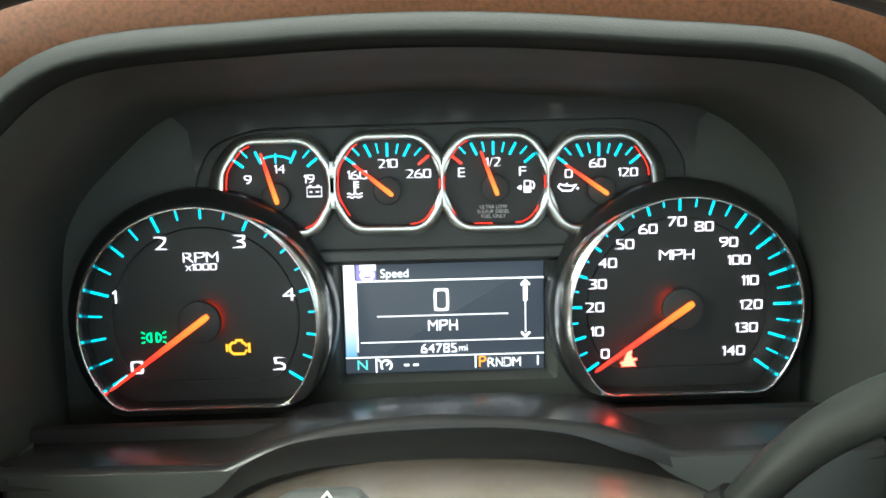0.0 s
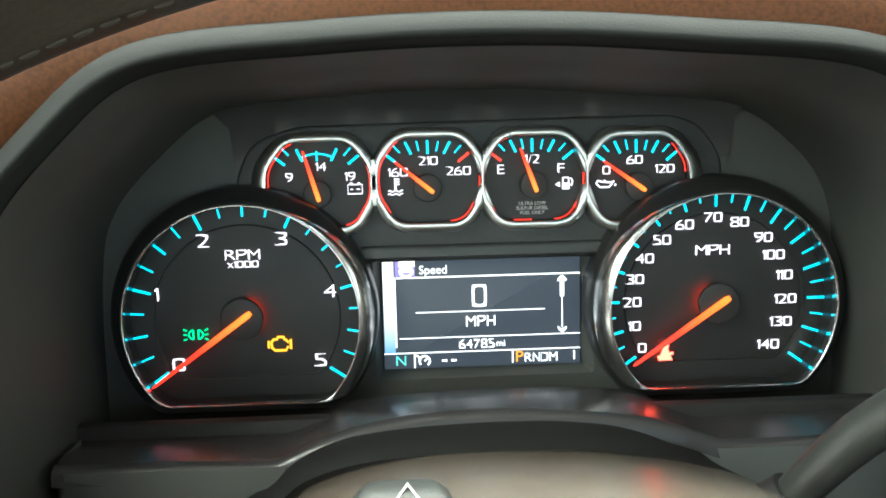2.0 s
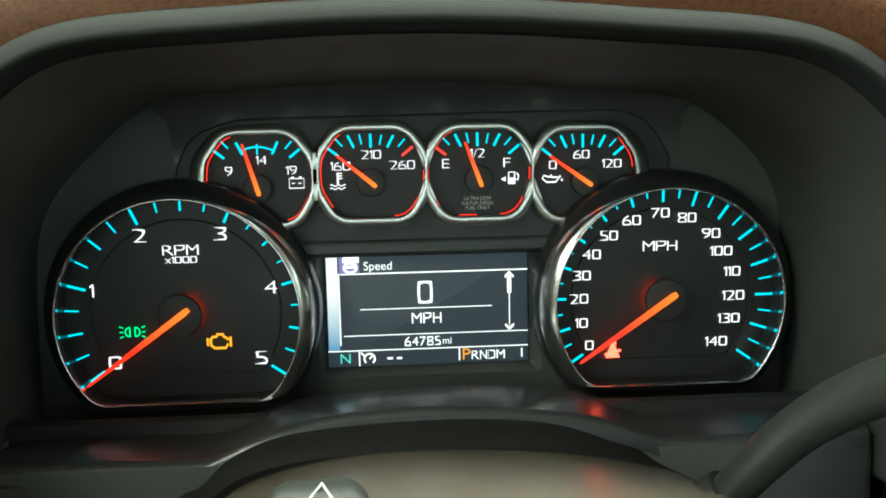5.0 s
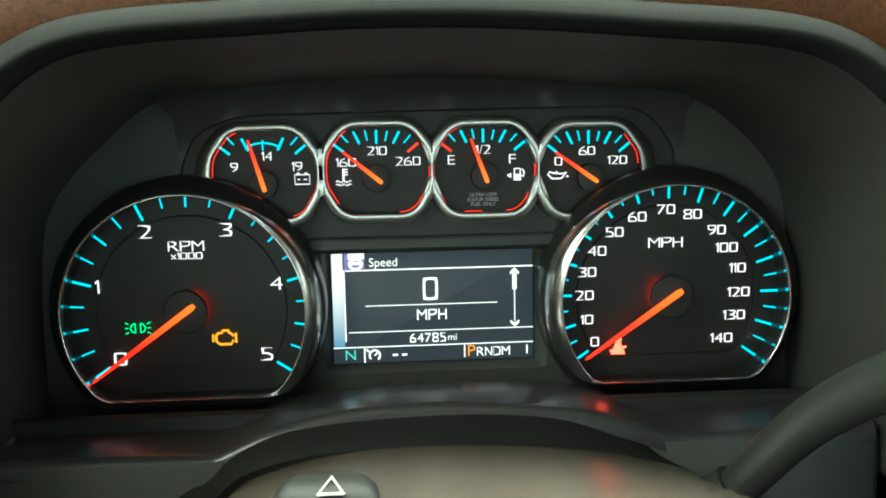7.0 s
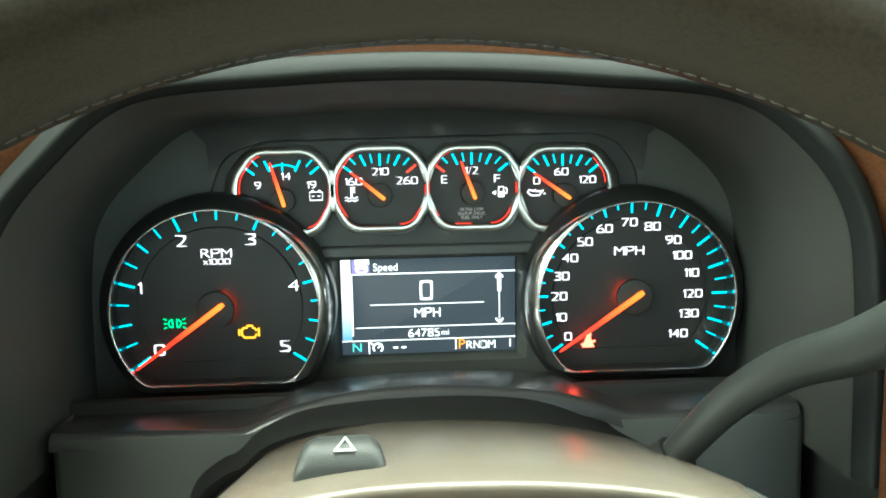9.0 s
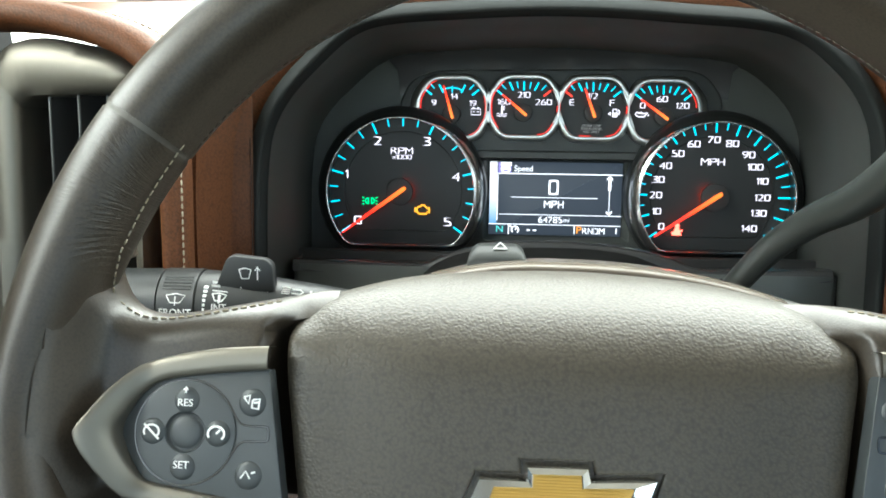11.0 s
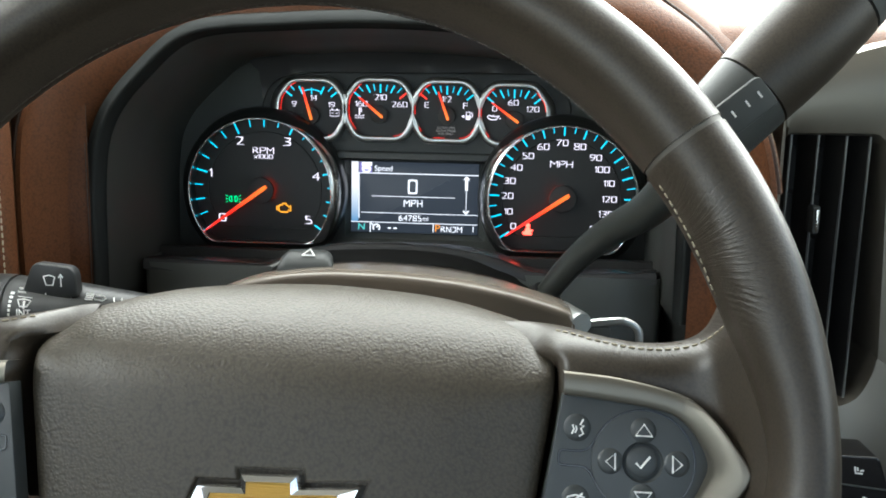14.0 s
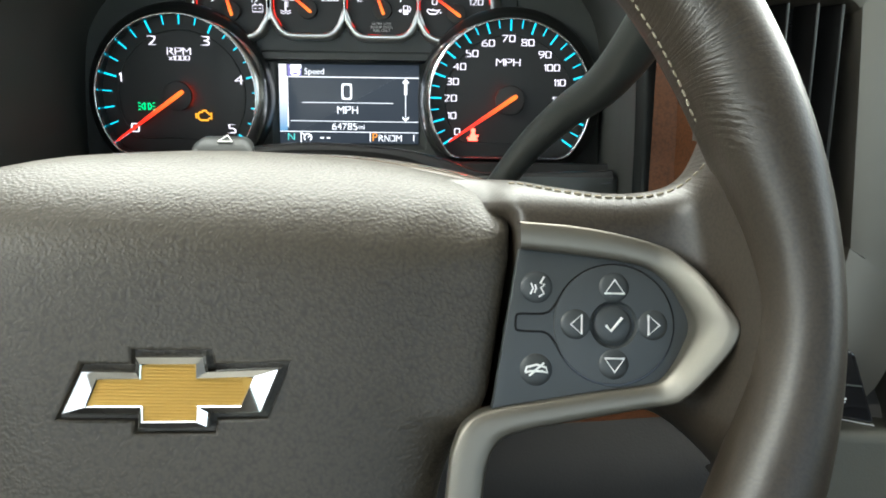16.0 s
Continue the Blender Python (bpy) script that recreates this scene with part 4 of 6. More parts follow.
# upright leather strips beside the hood
for s, x0, x1, xs in ((-1, -0.262, -0.186, -0.2195), (1, 0.182, 0.232, 0.2075)):
    strip = []
    for z in (0.085, 0.06, 0.03, 0.0, -0.03, -0.06, -0.10, -0.16):
        strip.append([(x0 + (x1 - x0) * k / 10, -0.128 + 0.010 * math.cos((k / 10 - 0.5) * 3.0) * -1 - 0.02 * (0.1 if z < -0.1 else 0), z) for k in range(11)])
    part("side_panel", grid(strip), BROWN, dash, "upright brown leather strip", 60)
    stitches([(xs, -0.1400, z) for z in (0.075, 0.04, 0.0, -0.05, -0.11)], dash)
    part("side_panel", grid([[(x, -0.128, z) for z in (0.09, 0.0, -0.10)] for x in (x0, x1)]), BLACK, dash)

# black side cheeks and the ledge below the dials
def arch(points, n=81):
    return smooth_path(points, n)


ledge = [arch([(-0.185, -0.004, -0.0500), (-0.120, -0.004, -0.0495), (-0.094, -0.005, -0.0490), (-0.084, -0.006, -0.0465), (-0.061, -0.008, -0.0400), (-0.033, -0.009, -0.0374), (0.002, -0.009, -0.0362), (0.040, -0.009, -0.0372), (0.065, -0.007, -0.0400), (0.084, -0.005, -0.0462), (0.096, -0.004, -0.0490), (0.130, -0.004, -0.0480), (0.185, -0.004, -0.0470)]),
         arch([(-0.183, -0.035, -0.0460), (-0.125, -0.035, -0.0460), (-0.096, -0.036, -0.0460), (-0.088, -0.036, -0.0450), (-0.066, -0.037, -0.0372), (-0.038, -0.038, -0.0325), (0.002, -0.038, -0.0305), (0.041, -0.038, -0.0315), (0.067, -0.037, -0.0362), (0.088, -0.036, -0.0440), (0.096, -0.035, -0.0462), (0.125, -0.035, -0.0452), (0.185, -0.035, -0.0440)]),
         arch([(-0.176, -0.0735, -0.0408), (-0.150, -0.074, -0.0411), (-0.128, -0.074, -0.0413), (-0.0960, -0.074, -0.0420), (-0.0895, -0.074, -0.0415), (-0.0830, -0.074, -0.0388), (-0.0703, -0.074, -0.0334), (-0.0525, -0.074, -0.0284), (-0.0348, -0.074, -0.0257), (-0.0216, -0.074, -0.0248), (-0.0017, -0.074, -0.0245), (0.016, -0.074, -0.0255), (0.0359, -0.074, -0.0271), (0.056, -0.074, -0.0300), (0.0717, -0.074, -0.0342), (0.083, -0.074, -0.0385), (0.092, -0.074, -0.0411), (0.1123, -0.074, -0.0412), (0.140, -0.074, -0.0402), (0.172, -0.0735, -0.0390)], 81)]
roll_1 = [(x, y - 0.0026, z - 0.0003) for x, y, z in ledge[2]]
roll_2 = [(x, y - 0.0042, z - 0.0012) for x, y, z in ledge[2]]
roll_3 = [(x, y - 0.0052, z - 0.0030) for x, y, z in ledge[2]]
roll_4 = [(x, y - 0.0056, z - 0.0075) for x, y, z in ledge[2]]
part("ledge", grid([[tuple(p) for p in ledge[0]], [tuple(p) for p in ledge[1]], [tuple(p) for p in ledge[2]], roll_1, roll_2, roll_3, roll_4]), LEDGE, dash, "satin black ledge below the dials", 50)
for s in (-1, 1):
    part("knee_panel", grid([[(s * x, y, z) for z in (-0.0430, -0.0445, -0.050, -0.062, -0.078, -0.092, -0.108)] for x, y in ((0.179, -0.040), (0.1782, -0.066), (0.1755, -0.0755), (0.171, -0.0790), (0.14, -0.0800), (0.100, -0.0800), (0.088, -0.0800), (0.055, -0.0700))]), KNEE, dash, "charcoal panel below the ledge", 50)
    part("cheek", grid([[(s * 0.187, y, z) for z in (0.04, -0.02, -0.07, -0.20)] for y in (0.01, -0.06, -0.13)]), BLACK, dash)
gasket_1 = arch([(-0.119, -0.074, -0.120), (-0.119, -0.074, -0.090), (-0.113, -0.075, -0.066), (-0.100, -0.077, -0.0545), (-0.092, -0.078, -0.0510), (-0.079, -0.080, -0.0405), (-0.051, -0.082, -0.0330), (0.0, -0.083, -0.0310), (0.042, -0.082, -0.0335), (0.070, -0.080, -0.0420), (0.090, -0.078, -0.0520), (0.108, -0.076, -0.062), (0.117, -0.075, -0.075), (0.119, -0.074, -0.10), (0.119, -0.074, -0.120)])
# blacker than the other rubber: the shade of the gap is in its colour
part("gasket", grid([[(p.x * 1.0, p.y + 0.006, p.z + 0.004) for p in gasket_1], [tuple(p) for p in gasket_1], [(p.x * 0.985, p.y - 0.010, p.z + 0.0005) for p in gasket_1], [(p.x * 0.96, p.y - 0.014, p.z - 0.003) for p in gasket_1], [(p.x * 0.94, p.y - 0.012, p.z - 0.008) for p in gasket_1], [(p.x * 0.9, p.y + 0.03, p.z - 0.016) for p in gasket_1]]), GAP, dash, "black rubber gasket, the gap's shade put into its black", 60)
bolster = []
for y, z in ((-0.060, -0.162), (-0.120, -0.166), (-0.150, -0.172), (-0.166, -0.186), (-0.170, -0.205), (-0.160, -0.240), (-0.130, -0.300), (-0.10, -0.40)):
    bolster.append([(x, y + 0.02 * (abs(x) / 0.3) ** 2, z - 0.006 * math.cos(x * 9)) for x in [-0.24 + 0.04 * k for k in range(14)]])
part("knee_panel", grid(bolster[2:]), CLOTH, dash, "dark panel below the knee roll", 60)
part("knee_roll", grid(bolster[:3]), BROWN, dash, "brown leather knee roll below the column", 60)
# black sheets added in place of the deep shade under the dash
part("void_shade", block(0.0, -0.03, -0.15, 0.40, 0.006, 0.22, 0.002), RUBBER, dash)
part("void_shade", block(0.11, -0.088, -0.215, 0.19, 0.006, 0.21, 0.002), RUBBER, dash)
part("lower_dash", block(0.30, -0.02, -0.32, 1.9, 0.20, 0.34, 0.02), CLOTH, dash, "dark lower dash")


# ---- steering column with shroud, stalks and key ----
column = thing("steering_column", "taupe plastic steering column shroud in front of the dials", "steering column")


def shroud_row(y, top, half_l, half_r, low, n=41):
    row = []
    for k in range(n):
        t = -1 + 2 * k / (n - 1)
        x = half_l * t if t < 0 else half_r * t
        x -= 0.012
        row.append((x, y, top - (0.0225 * abs(t) ** 2.2 + 0.022 * max(0.0, (-t - 0.7) / 0.3) ** 2 if t < 0 else 0.0165 * t ** 2.4)))
    return [(row[0][0] - 0.004, y, low)] + [(row[0][0] - 0.003, y, row[0][2] - 0.006)] + row + [(row[-1][0] + 0.003, y, row[-1][2] - 0.006)] + [(row[-1][0] + 0.004, y, low)]


part("upper_shroud", grid([shroud_row(-0.085, -0.036, 0.085, 0.105, -0.090), shroud_row(-0.130, -0.0285, 0.090, 0.112, -0.090), shroud_row(-0.165, -0.0225, 0.093, 0.118, -0.090), shroud_row(-0.188, -0.0206, 0.094, 0.119, -0.090),
                           shroud_row(-0.1950, -0.0207, 0.0938, 0.1188, -0.090), shroud_row(-0.1978, -0.0216, 0.0935, 0.1185, -0.090), shroud_row(-0.1986, -0.0232, 0.0930, 0.1180, -0.090), shroud_row(-0.1976, -0.0252, 0.092, 0.117, -0.090), shroud_row(-0.1930, -0.0320, 0.090, 0.115, -0.090), shroud_row(-0.1900, -0.042, 0.087, 0.112, -0.090)]), SHROUD, column, "taupe upper shroud with a rolled front edge", 60)
part("lower_shroud", grid([shroud_row(-0.186, -0.0375, 0.070, 0.072, -0.062), shroud_row(-0.230, -0.034, 0.068, 0.070, -0.062), shroud_row(-0.270, -0.034, 0.064, 0.066, -0.062), shroud_row(-0.310, -0.038, 0.06, 0.06, -0.062)]), SHROUD, column, "", 60)
# hazard button
hx = -0.0390


def cap(w, low, high, y):
    return at(fillet([(hx - w, low), (hx + w, low), (hx + w * 0.98, high - 0.003), (hx + w * 0.74, high), (hx - w * 0.74, high), (hx - w * 0.98, high - 0.003)], 0.003, 4), y)


hz = part("hazard_button", loft([cap(0.0160, -0.033, -0.0218, -0.1800), cap(0.0163, -0.033, -0.0200, -0.1792), cap(0.0160, -0.033, -0.0180, -0.1775), cap(0.0152, -0.033, -0.0154, -0.1750), cap(0.0142, -0.033, -0.0142, -0.1690), cap(0.0125, -0.033, -0.0154, -0.1635), cap(0.010, -0.033, -0.0188, -0.1600)]), BLACK, column, "black hazard warning button", 60)
tri_c = Vector((hx + 0.0015, -0.1745, -0.0151))
slope = Matrix.Translation(tri_c) @ pose(0, 0, 0, -64)
part("triangle", moved(tube([(-0.0034, 0, -0.0022), (0.0034, 0, -0.0022), (0.0, 0, 0.0036), (-0.0034, 0, -0.0022), (0.0034, 0, -0.0022)], [(0.0007, 0.0003)] * 5, 6, (0, 1, 0)), slope), PRINT, hz, "white triangle outline")
part("ignition_housing", moved(loft([[(r * math.cos(a * math.pi / 12), y, r * math.sin(a * math.pi / 12)) for a in range(24)] for r, y in ((0.0062, 0.02), (0.0062, -0.004), (0.0055, -0.006), (0.003, -0.006))]), pose(0.1110, -0.191, -0.0440, 0, 0, 20)), METALKEY, column, "worn nickel ignition lock")

# turn signal stalk
stalk = thing("turn_signal_stalk", "black multifunction stalk with white wiper and lamp signs", "stalk")
axis = lambda x: Vector((x, -0.212 + 0.02 * (x + 0.19), -0.0432 - 0.020 * max(0, x + 0.19)))
TAPER = ((-0.26, 0.0176), (-0.184, 0.0176), (-0.170, 0.0168), (-0.151, 0.0153), (-0.124, 0.0121), (-0.105, 0.0096), (-0.0955, 0.0080), (-0.065, 0.0050))


def stalk_r(x):
    for (xa, ra), (xb, rb) in zip(TAPER, TAPER[1:]):
        if x <= xb:
            return ra + (rb - ra) * max(0.0, (x - xa) / (xb - xa))
    return TAPER[-1][1]



def barrel(x0, x1, r0, r1, n=9, flat=1.0):
    rings = []
    for k in range(n):
        x = x0 + (x1 - x0) * k / (n - 1)
        r = r0 + (r1 - r0) * k / (n - 1) if n < 17 else stalk_r(x)
        c = axis(x)
        rings.append([(x, c.y + r * math.cos(2 * math.pi * j / 36), c.z + r * flat * math.sin(2 * math.pi * j / 36)) for j in range(36)])
    return loft(rings)


part("arm", barrel(-0.1850, -0.070, 0.0176, 0.0050, 25), STALKBLACK, stalk, "tapered black arm", 50)
part("front_ring", join(barrel(-0.2045, -0.1862, 0.0180, 0.0180), barrel(-0.1862, -0.1850, 0.0168, 0.0168)), STALKBLACK, stalk, "ribbed turning ring", 50)
part("ring_ribs", join(*[tube([axis(-0.2020) + Vector((0, -0.0180 * math.cos(a), 0.0180 * math.sin(a))), axis(-0.1880) + Vector((0, -0.0180 * math.cos(a), 0.0180 * math.sin(a)))], 0.0005, 6) for a in (0.62, 0.72, 0.82, 0.92, 1.02)]), STALKBLACK, stalk)
part("end_cap", join(barrel(-0.240, -0.2055, 0.0172, 0.0176), barrel(-0.247, -0.240, 0.012, 0.0172)), STALKBLACK, stalk, "", 50)
c = axis(-0.16)
part("washer_paddle", prism([(x, z) for x, z in fillet([(-0.1775, c.z + 0.010), (-0.1470, c.z + 0.010), (-0.1480, c.z + 0.0232), (-0.1510, c.z + 0.0262), (-0.1685, c.z + 0.0278), (-0.1712, c.z + 0.0255)], 0.002, 3)], c.y - 0.012, c.y - 0.006, 0.0009), STALKBLACK, stalk, "charcoal washer paddle", 50)


def on_stalk(x, a, lift=0.0004):
    """A point on the stalk's skin; a: the angle above the side that faces the driver."""
    r = 0.0180 if x < -0.1855 else stalk_r(x)
    q = axis(x)
    return Vector((x, q.y - (r + lift) * math.cos(a), q.z + (r + lift) * math.sin(a)))


def mark(points, width, name="sign", lift=0.0003):
    p = [on_stalk(x, a, lift) for x, a in points]
    return tube(p, [(width / 2, 0.0002)] * len(p), 6, (0, 1, 0.3))


def stalk_words(words, x, a, h):
    q = on_stalk(x, a, 0.0003)
    return lettering("lettering", words, h, q.x, q.y, q.z, PRINT, stalk, wide=0.92, spin=pose(0, 0, 0, -math.degrees(a)))


stalk_words("FRONT", -0.1950, -0.06, 0.0038)
stalk_words("INT", -0.1735, 0.12, 0.0036)
stalk_words("OFF", -0.1750, -0.44, 0.0032)
part("wiper_sign", join(mark([(-0.1995, 0.42), (-0.1945, 0.47), (-0.1900, 0.42), (-0.1925, 0.22), (-0.1975, 0.22), (-0.1995, 0.42)], 0.0006), mark([(-0.1950, 0.14), (-0.1950, 0.40)], 0.0005)), PRINT, stalk)
part("wiper_sign", join(mark([(-0.1770, 0.52), (-0.1735, 0.55), (-0.1700, 0.50), (-0.1720, 0.32), (-0.1755, 0.32), (-0.1770, 0.52)], 0.0008), mark([(-0.1772, 0.62), (-0.1698, 0.60)], 0.0005), mark([(-0.1735, 0.26), (-0.1735, 0.5)], 0.0012)), PRINT, stalk)
part("speed_marks", join(*[mark([(-0.1805 - 0.0001 * k, 0.75 - 0.13 * k), (-0.1805 - 0.0001 * k, 0.67 - 0.13 * k)], 0.0022 - 0.0002 * k) for k in range(8)], mark([(-0.1820, -0.42), (-0.1820, -0.55)], 0.0008), mark([(-0.1830, -0.66), (-0.1830, -0.78)], 0.0010), mark([(-0.1780, 0.88), (-0.1740, 0.88)], 0.0016), mark([(-0.1780, 0.76), (-0.1740, 0.76)], 0.0016)), PRINT, stalk)
part("pointer_mark", mark([(-0.1905, -0.40), (-0.1880, -0.40)], 0.0016), PRINT, stalk)
part("turn_signs", join(mark([(-0.1635, 0.96), (-0.1665, 0.86), (-0.1635, 0.76), (-0.1635, 0.82), (-0.1605, 0.82), (-0.1605, 0.90), (-0.1635, 0.90), (-0.1635, 0.96)], 0.0006), mark([(-0.1560, 0.96), (-0.1530, 0.86), (-0.1560, 0.76), (-0.1560, 0.82), (-0.1590, 0.82), (-0.1590, 0.90), (-0.1560, 0.90), (-0.1560, 0.96)], 0.0006), mark([(-0.1510, 0.99), (-0.1505, 0.72)], 0.0007)), PRINT, stalk)
part("lamp_signs", join(mark([(-0.1390, 0.90), (-0.1350, 0.92), (-0.1335, 0.82), (-0.1350, 0.72), (-0.1390, 0.74)], 0.0010), *[mark([(-0.1440, 0.96 - 0.08 * k), (-0.1400, 0.96 - 0.08 * k)], 0.0006) for k in range(4)], mark([(-0.1300, 0.92), (-0.1290, 0.72)], 0.0010), mark([(-0.1260, 0.92), (-0.1245, 0.70)], 0.0012)), PRINT, stalk)
q = Vector((-0.1615, c.y - 0.0122, c.z + 0.0186))
part("washer_sign", join(tube([q + Vector(v) for v in ((-0.0030, 0, 0.0022), (0.0, 0, 0.0030), (0.0030, 0, 0.0022), (0.0018, 0, -0.0022), (-0.0018, 0, -0.0022), (-0.0030, 0, 0.0022))], [(0.0003, 0.0002)] * 6, 5, (0, 1, 0)), tube([q + Vector((0.0062, 0, -0.0028)), q + Vector((0.0062, 0, 0.0034))], [(0.0003, 0.0002)] * 2, 5, (0, 1, 0)),
                         tube([q + Vector((0.0050, 0, 0.0018)), q + Vector((0.0062, 0, 0.0038)), q + Vector((0.0074, 0, 0.0018))], [(0.0003, 0.0002)] * 3, 5, (0, 1, 0))), PRINT, stalk)
part("dark_inlay", loft([[tuple(on_stalk(x, lo + (hi - lo) * k / 8, lift)) for k in range(9)] + [tuple(on_stalk(x, hi - (hi - lo) * k / 8, lift - 0.003)) for k in range(9)] for x, lo, hi, lift in ((-0.1455, -0.62, -0.50, 0.0002), (-0.1435, -1.0, -0.10, 0.0006), (-0.139, -1.2, 0.12, 0.0007), (-0.130, -1.2, 0.10, 0.0007), (-0.110, -1.2, 0.12, 0.0007), (-0.085, -1.2, 0.15, 0.0006), (-0.072, -1.2, 0.15, 0.0004))]), RUBBER, stalk, "sunken dark flank of the arm", 50)

# key in the lock
key = thing("ignition_key", "worn nickel key with a looped head in the ignition", "key")
loop_pts = fillet([(0.114, -0.0640), (0.1445, -0.0660), (0.1440, -0.0470), (0.136, -0.0425), (0.116, -0.0450), (0.110, -0.0520)], 0.006, 5)
part("head", tube([(x, -0.192, z) for x, z in loop_pts] + [(loop_pts[0][0], -0.192, loop_pts[0][1]), (loop_pts[1][0], -0.192, loop_pts[1][1])], [(0.0022, 0.0014)] * (len(loop_pts) + 2), 8, (0, 1, 0)), METALKEY, key)
part("bow", prism(fillet([(0.110, -0.0640), (0.1295, -0.0655), (0.1290, -0.0460), (0.116, -0.0465)], 0.003, 4), -0.193, -0.190, 0.0008), BLACK, key, "black plastic key grip")
part("blade", block(0.1085, -0.188, -0.0500, 0.012, 0.003, 0.008, 0.0008), METALKEY, key)

# gear shifter
shifter = thing("gear_shifter", "column gear shifter with a grey-brown leather grip", "gear lever")
arm = smooth_path([(0.090, -0.112, -0.062), (0.102, -0.121, -0.040), (0.117, -0.131, -0.0185), (0.1325, -0.147, -0.001), (0.146, -0.172, 0.013), (0.156, -0.198, 0.032), (0.168, -0.220, 0.060)], 26)
part("lever", tube(arm, [(0.0066 + 0.0056 * (k / 25) ** 1.1, 0.0066 + 0.0056 * (k / 25) ** 1.1) for k in range(26)], 18), LEVER, shifter, "charcoal lever", 60)
part("boot", tube([(0.088, -0.108, -0.066), (0.094, -0.115, -0.054), (0.099, -0.119, -0.046)], [0.0125, 0.0118, 0.0098], 18), RUBBER, shifter)
g0, g1 = Vector((0.1655, -0.2200, 0.0570)), Vector((0.2390, -0.2060, 0.1360))


def grip(a, b, ra, rb, n=10, bulge=0.0):
    return tube([g0.lerp(g1, a + (b - a) * k / (n - 1)) for k in range(n)], [((ra + (rb - ra) * k / (n - 1)) + bulge * math.sin(math.pi * k / (n - 1)), (ra + (rb - ra) * k / (n - 1)) * 0.86 + bulge * math.sin(math.pi * k / (n - 1))) for k in range(n)], 28, (0, 1, 0.2))


part("collar", join(grip(0.0, 0.04, 0.0150, 0.0198), grip(0.04, 0.26, 0.0200, 0.0212)), BLACK, shifter, "black plastic collar", 50)
part("button_plate", moved(block(0, 0, 0, 0.026, 0.003, 0.016, 0.003), Matrix.Translation(g0.lerp(g1, 0.155) + Vector((0.0, -0.0185, 0.001))) @ pose(0, 0, 0, 0, -40, 0)), GREY, shifter, "charcoal plus and minus switch")
for off, w in ((-0.007, 0.0034), (0.0005, 0.0034), (0.007, 0.0034)):
    part("mark", moved(block(off, 0, 0.0005, 0.0009, 0.0004, w, 0.0002), Matrix.Translation(g0.lerp(g1, 0.165) + Vector((0.0, -0.0204, 0.001))) @ pose(0, 0, 0, 0, -40, 0)), PRINT, shifter)
part("grip", grip(0.27, 0.80, 0.0214, 0.0220, 14, 0.0012), RIM, shifter, "grey-brown leather grip", 50)
part("cap", join(grip(0.815, 0.97, 0.0217, 0.0210), grip(0.97, 1.0, 0.0210, 0.0175)), GREY, shifter, "charcoal end cap", 50)
tm = Matrix.Translation(g0.lerp(g1, 0.895) + Vector((0.001, -0.0190, 0.0))) @ pose(0, 0, 0, 0, 42, 0)
part("tow_sign", moved(join(block(0, 0, 0.0008, 0.0078, 0.0005, 0.0034, 0.0004), disc(-0.0010, -0.0016, 0.0012, -0.0003, 0.0003, n=12), block(0.0062, 0, -0.0004, 0.0030, 0.0005, 0.0006, 0.0002), prism([(0.0088, -0.0018), (0.0118, -0.0018), (0.0118, 0.0022)], -0.0003, 0.0003)), tm), PRINT, shifter)


# ---- steering wheel, in its own frame: x across, y forward along the column, z up the wheel ----
wheel = thing("steering_wheel", "dark leather steering wheel with taupe hub and champagne trim", "steering wheel", pose(-0.0137, -0.3515, -0.050, -math.degrees(0.27)))
RR = 0.1832
RIM_SET = pose(-0.0011, -0.0011, 0.0051, -3.4, 0, -1.9)


def rim_ring(a, ra=0.0150, rb=0.0180, n=28):
    """A cut through the rim at the angle a; the rim swells where the thumbs rest."""
    c, s = math.cos(a), math.sin(a)
    side = math.degrees(math.atan2(s, abs(c)))
    slim = 0.0036 * math.exp(-((side + 2) / 13) ** 2)
    out = []
    for k in range(n):
        t = 2 * math.pi * k / n
        d = (ra - slim) * math.cos(t) + slim
        if math.cos(t) < 0 < math.sin(t):
            d -= 0.0050 * math.sin(2 * (math.pi - t)) * max(0.0, s)
        out.append(((RR + d) * c, (rb * 1.55 if math.sin(t) > 0 else rb * 0.9) * math.sin(t), (RR + d) * s))
    return out


def rim_arc(d0, d1, **size):
    n = max(2, int(abs(d1 - d0) / 2))
    return moved(loft([rim_ring(radians(d0 + (d1 - d0) * k / n), **size) for k in range(n + 1)]), RIM_SET)


SEAM_R, SEAM_L, LOW_R, LOW_L = 35.5, 148.0, -52.0, 232.0
part("rim", join(rim_arc(SEAM_R + 0.35, SEAM_L - 0.35), rim_arc(LOW_R + 0.35, SEAM_R - 0.35), rim_arc(SEAM_L + 0.35, LOW_L - 0.35), rim_arc(LOW_L + 0.35, 360 + LOW_R - 0.35)), RIM, wheel, "dark grey-brown leather rim, worn smooth", 50)
for a in (SEAM_R, SEAM_L, LOW_R, LOW_L):
    part("seam", rim_arc(a - 0.36, a + 0.36, ra=0.0144, rb=0.0174), SEAM, wheel, "seam in the leather", 50)


def rim_edge(a, t=172.0, lift=0.0001):
    """A point on the inner side of the rim, at the angle a round the wheel."""
    c, s = math.cos(radians(a)), math.sin(radians(a))
    d = 0.0150 * math.cos(radians(t)) - 0.0050 * math.sin(2 * radians(180 - t)) * max(0.0, s) - lift
    return RIM_SET @ Vector(((RR + d) * c, 0.0180 * 1.55 * math.sin(radians(t)), (RR + d) * s))


stitches([rim_edge(a, 150.0, 0.0) for a in range(38, 147, 3)], wheel, 0.0026, 0.00036, material("dark_thread", (0.055, 0.046, 0.036), 0.7, vary=0.2, scale=400))

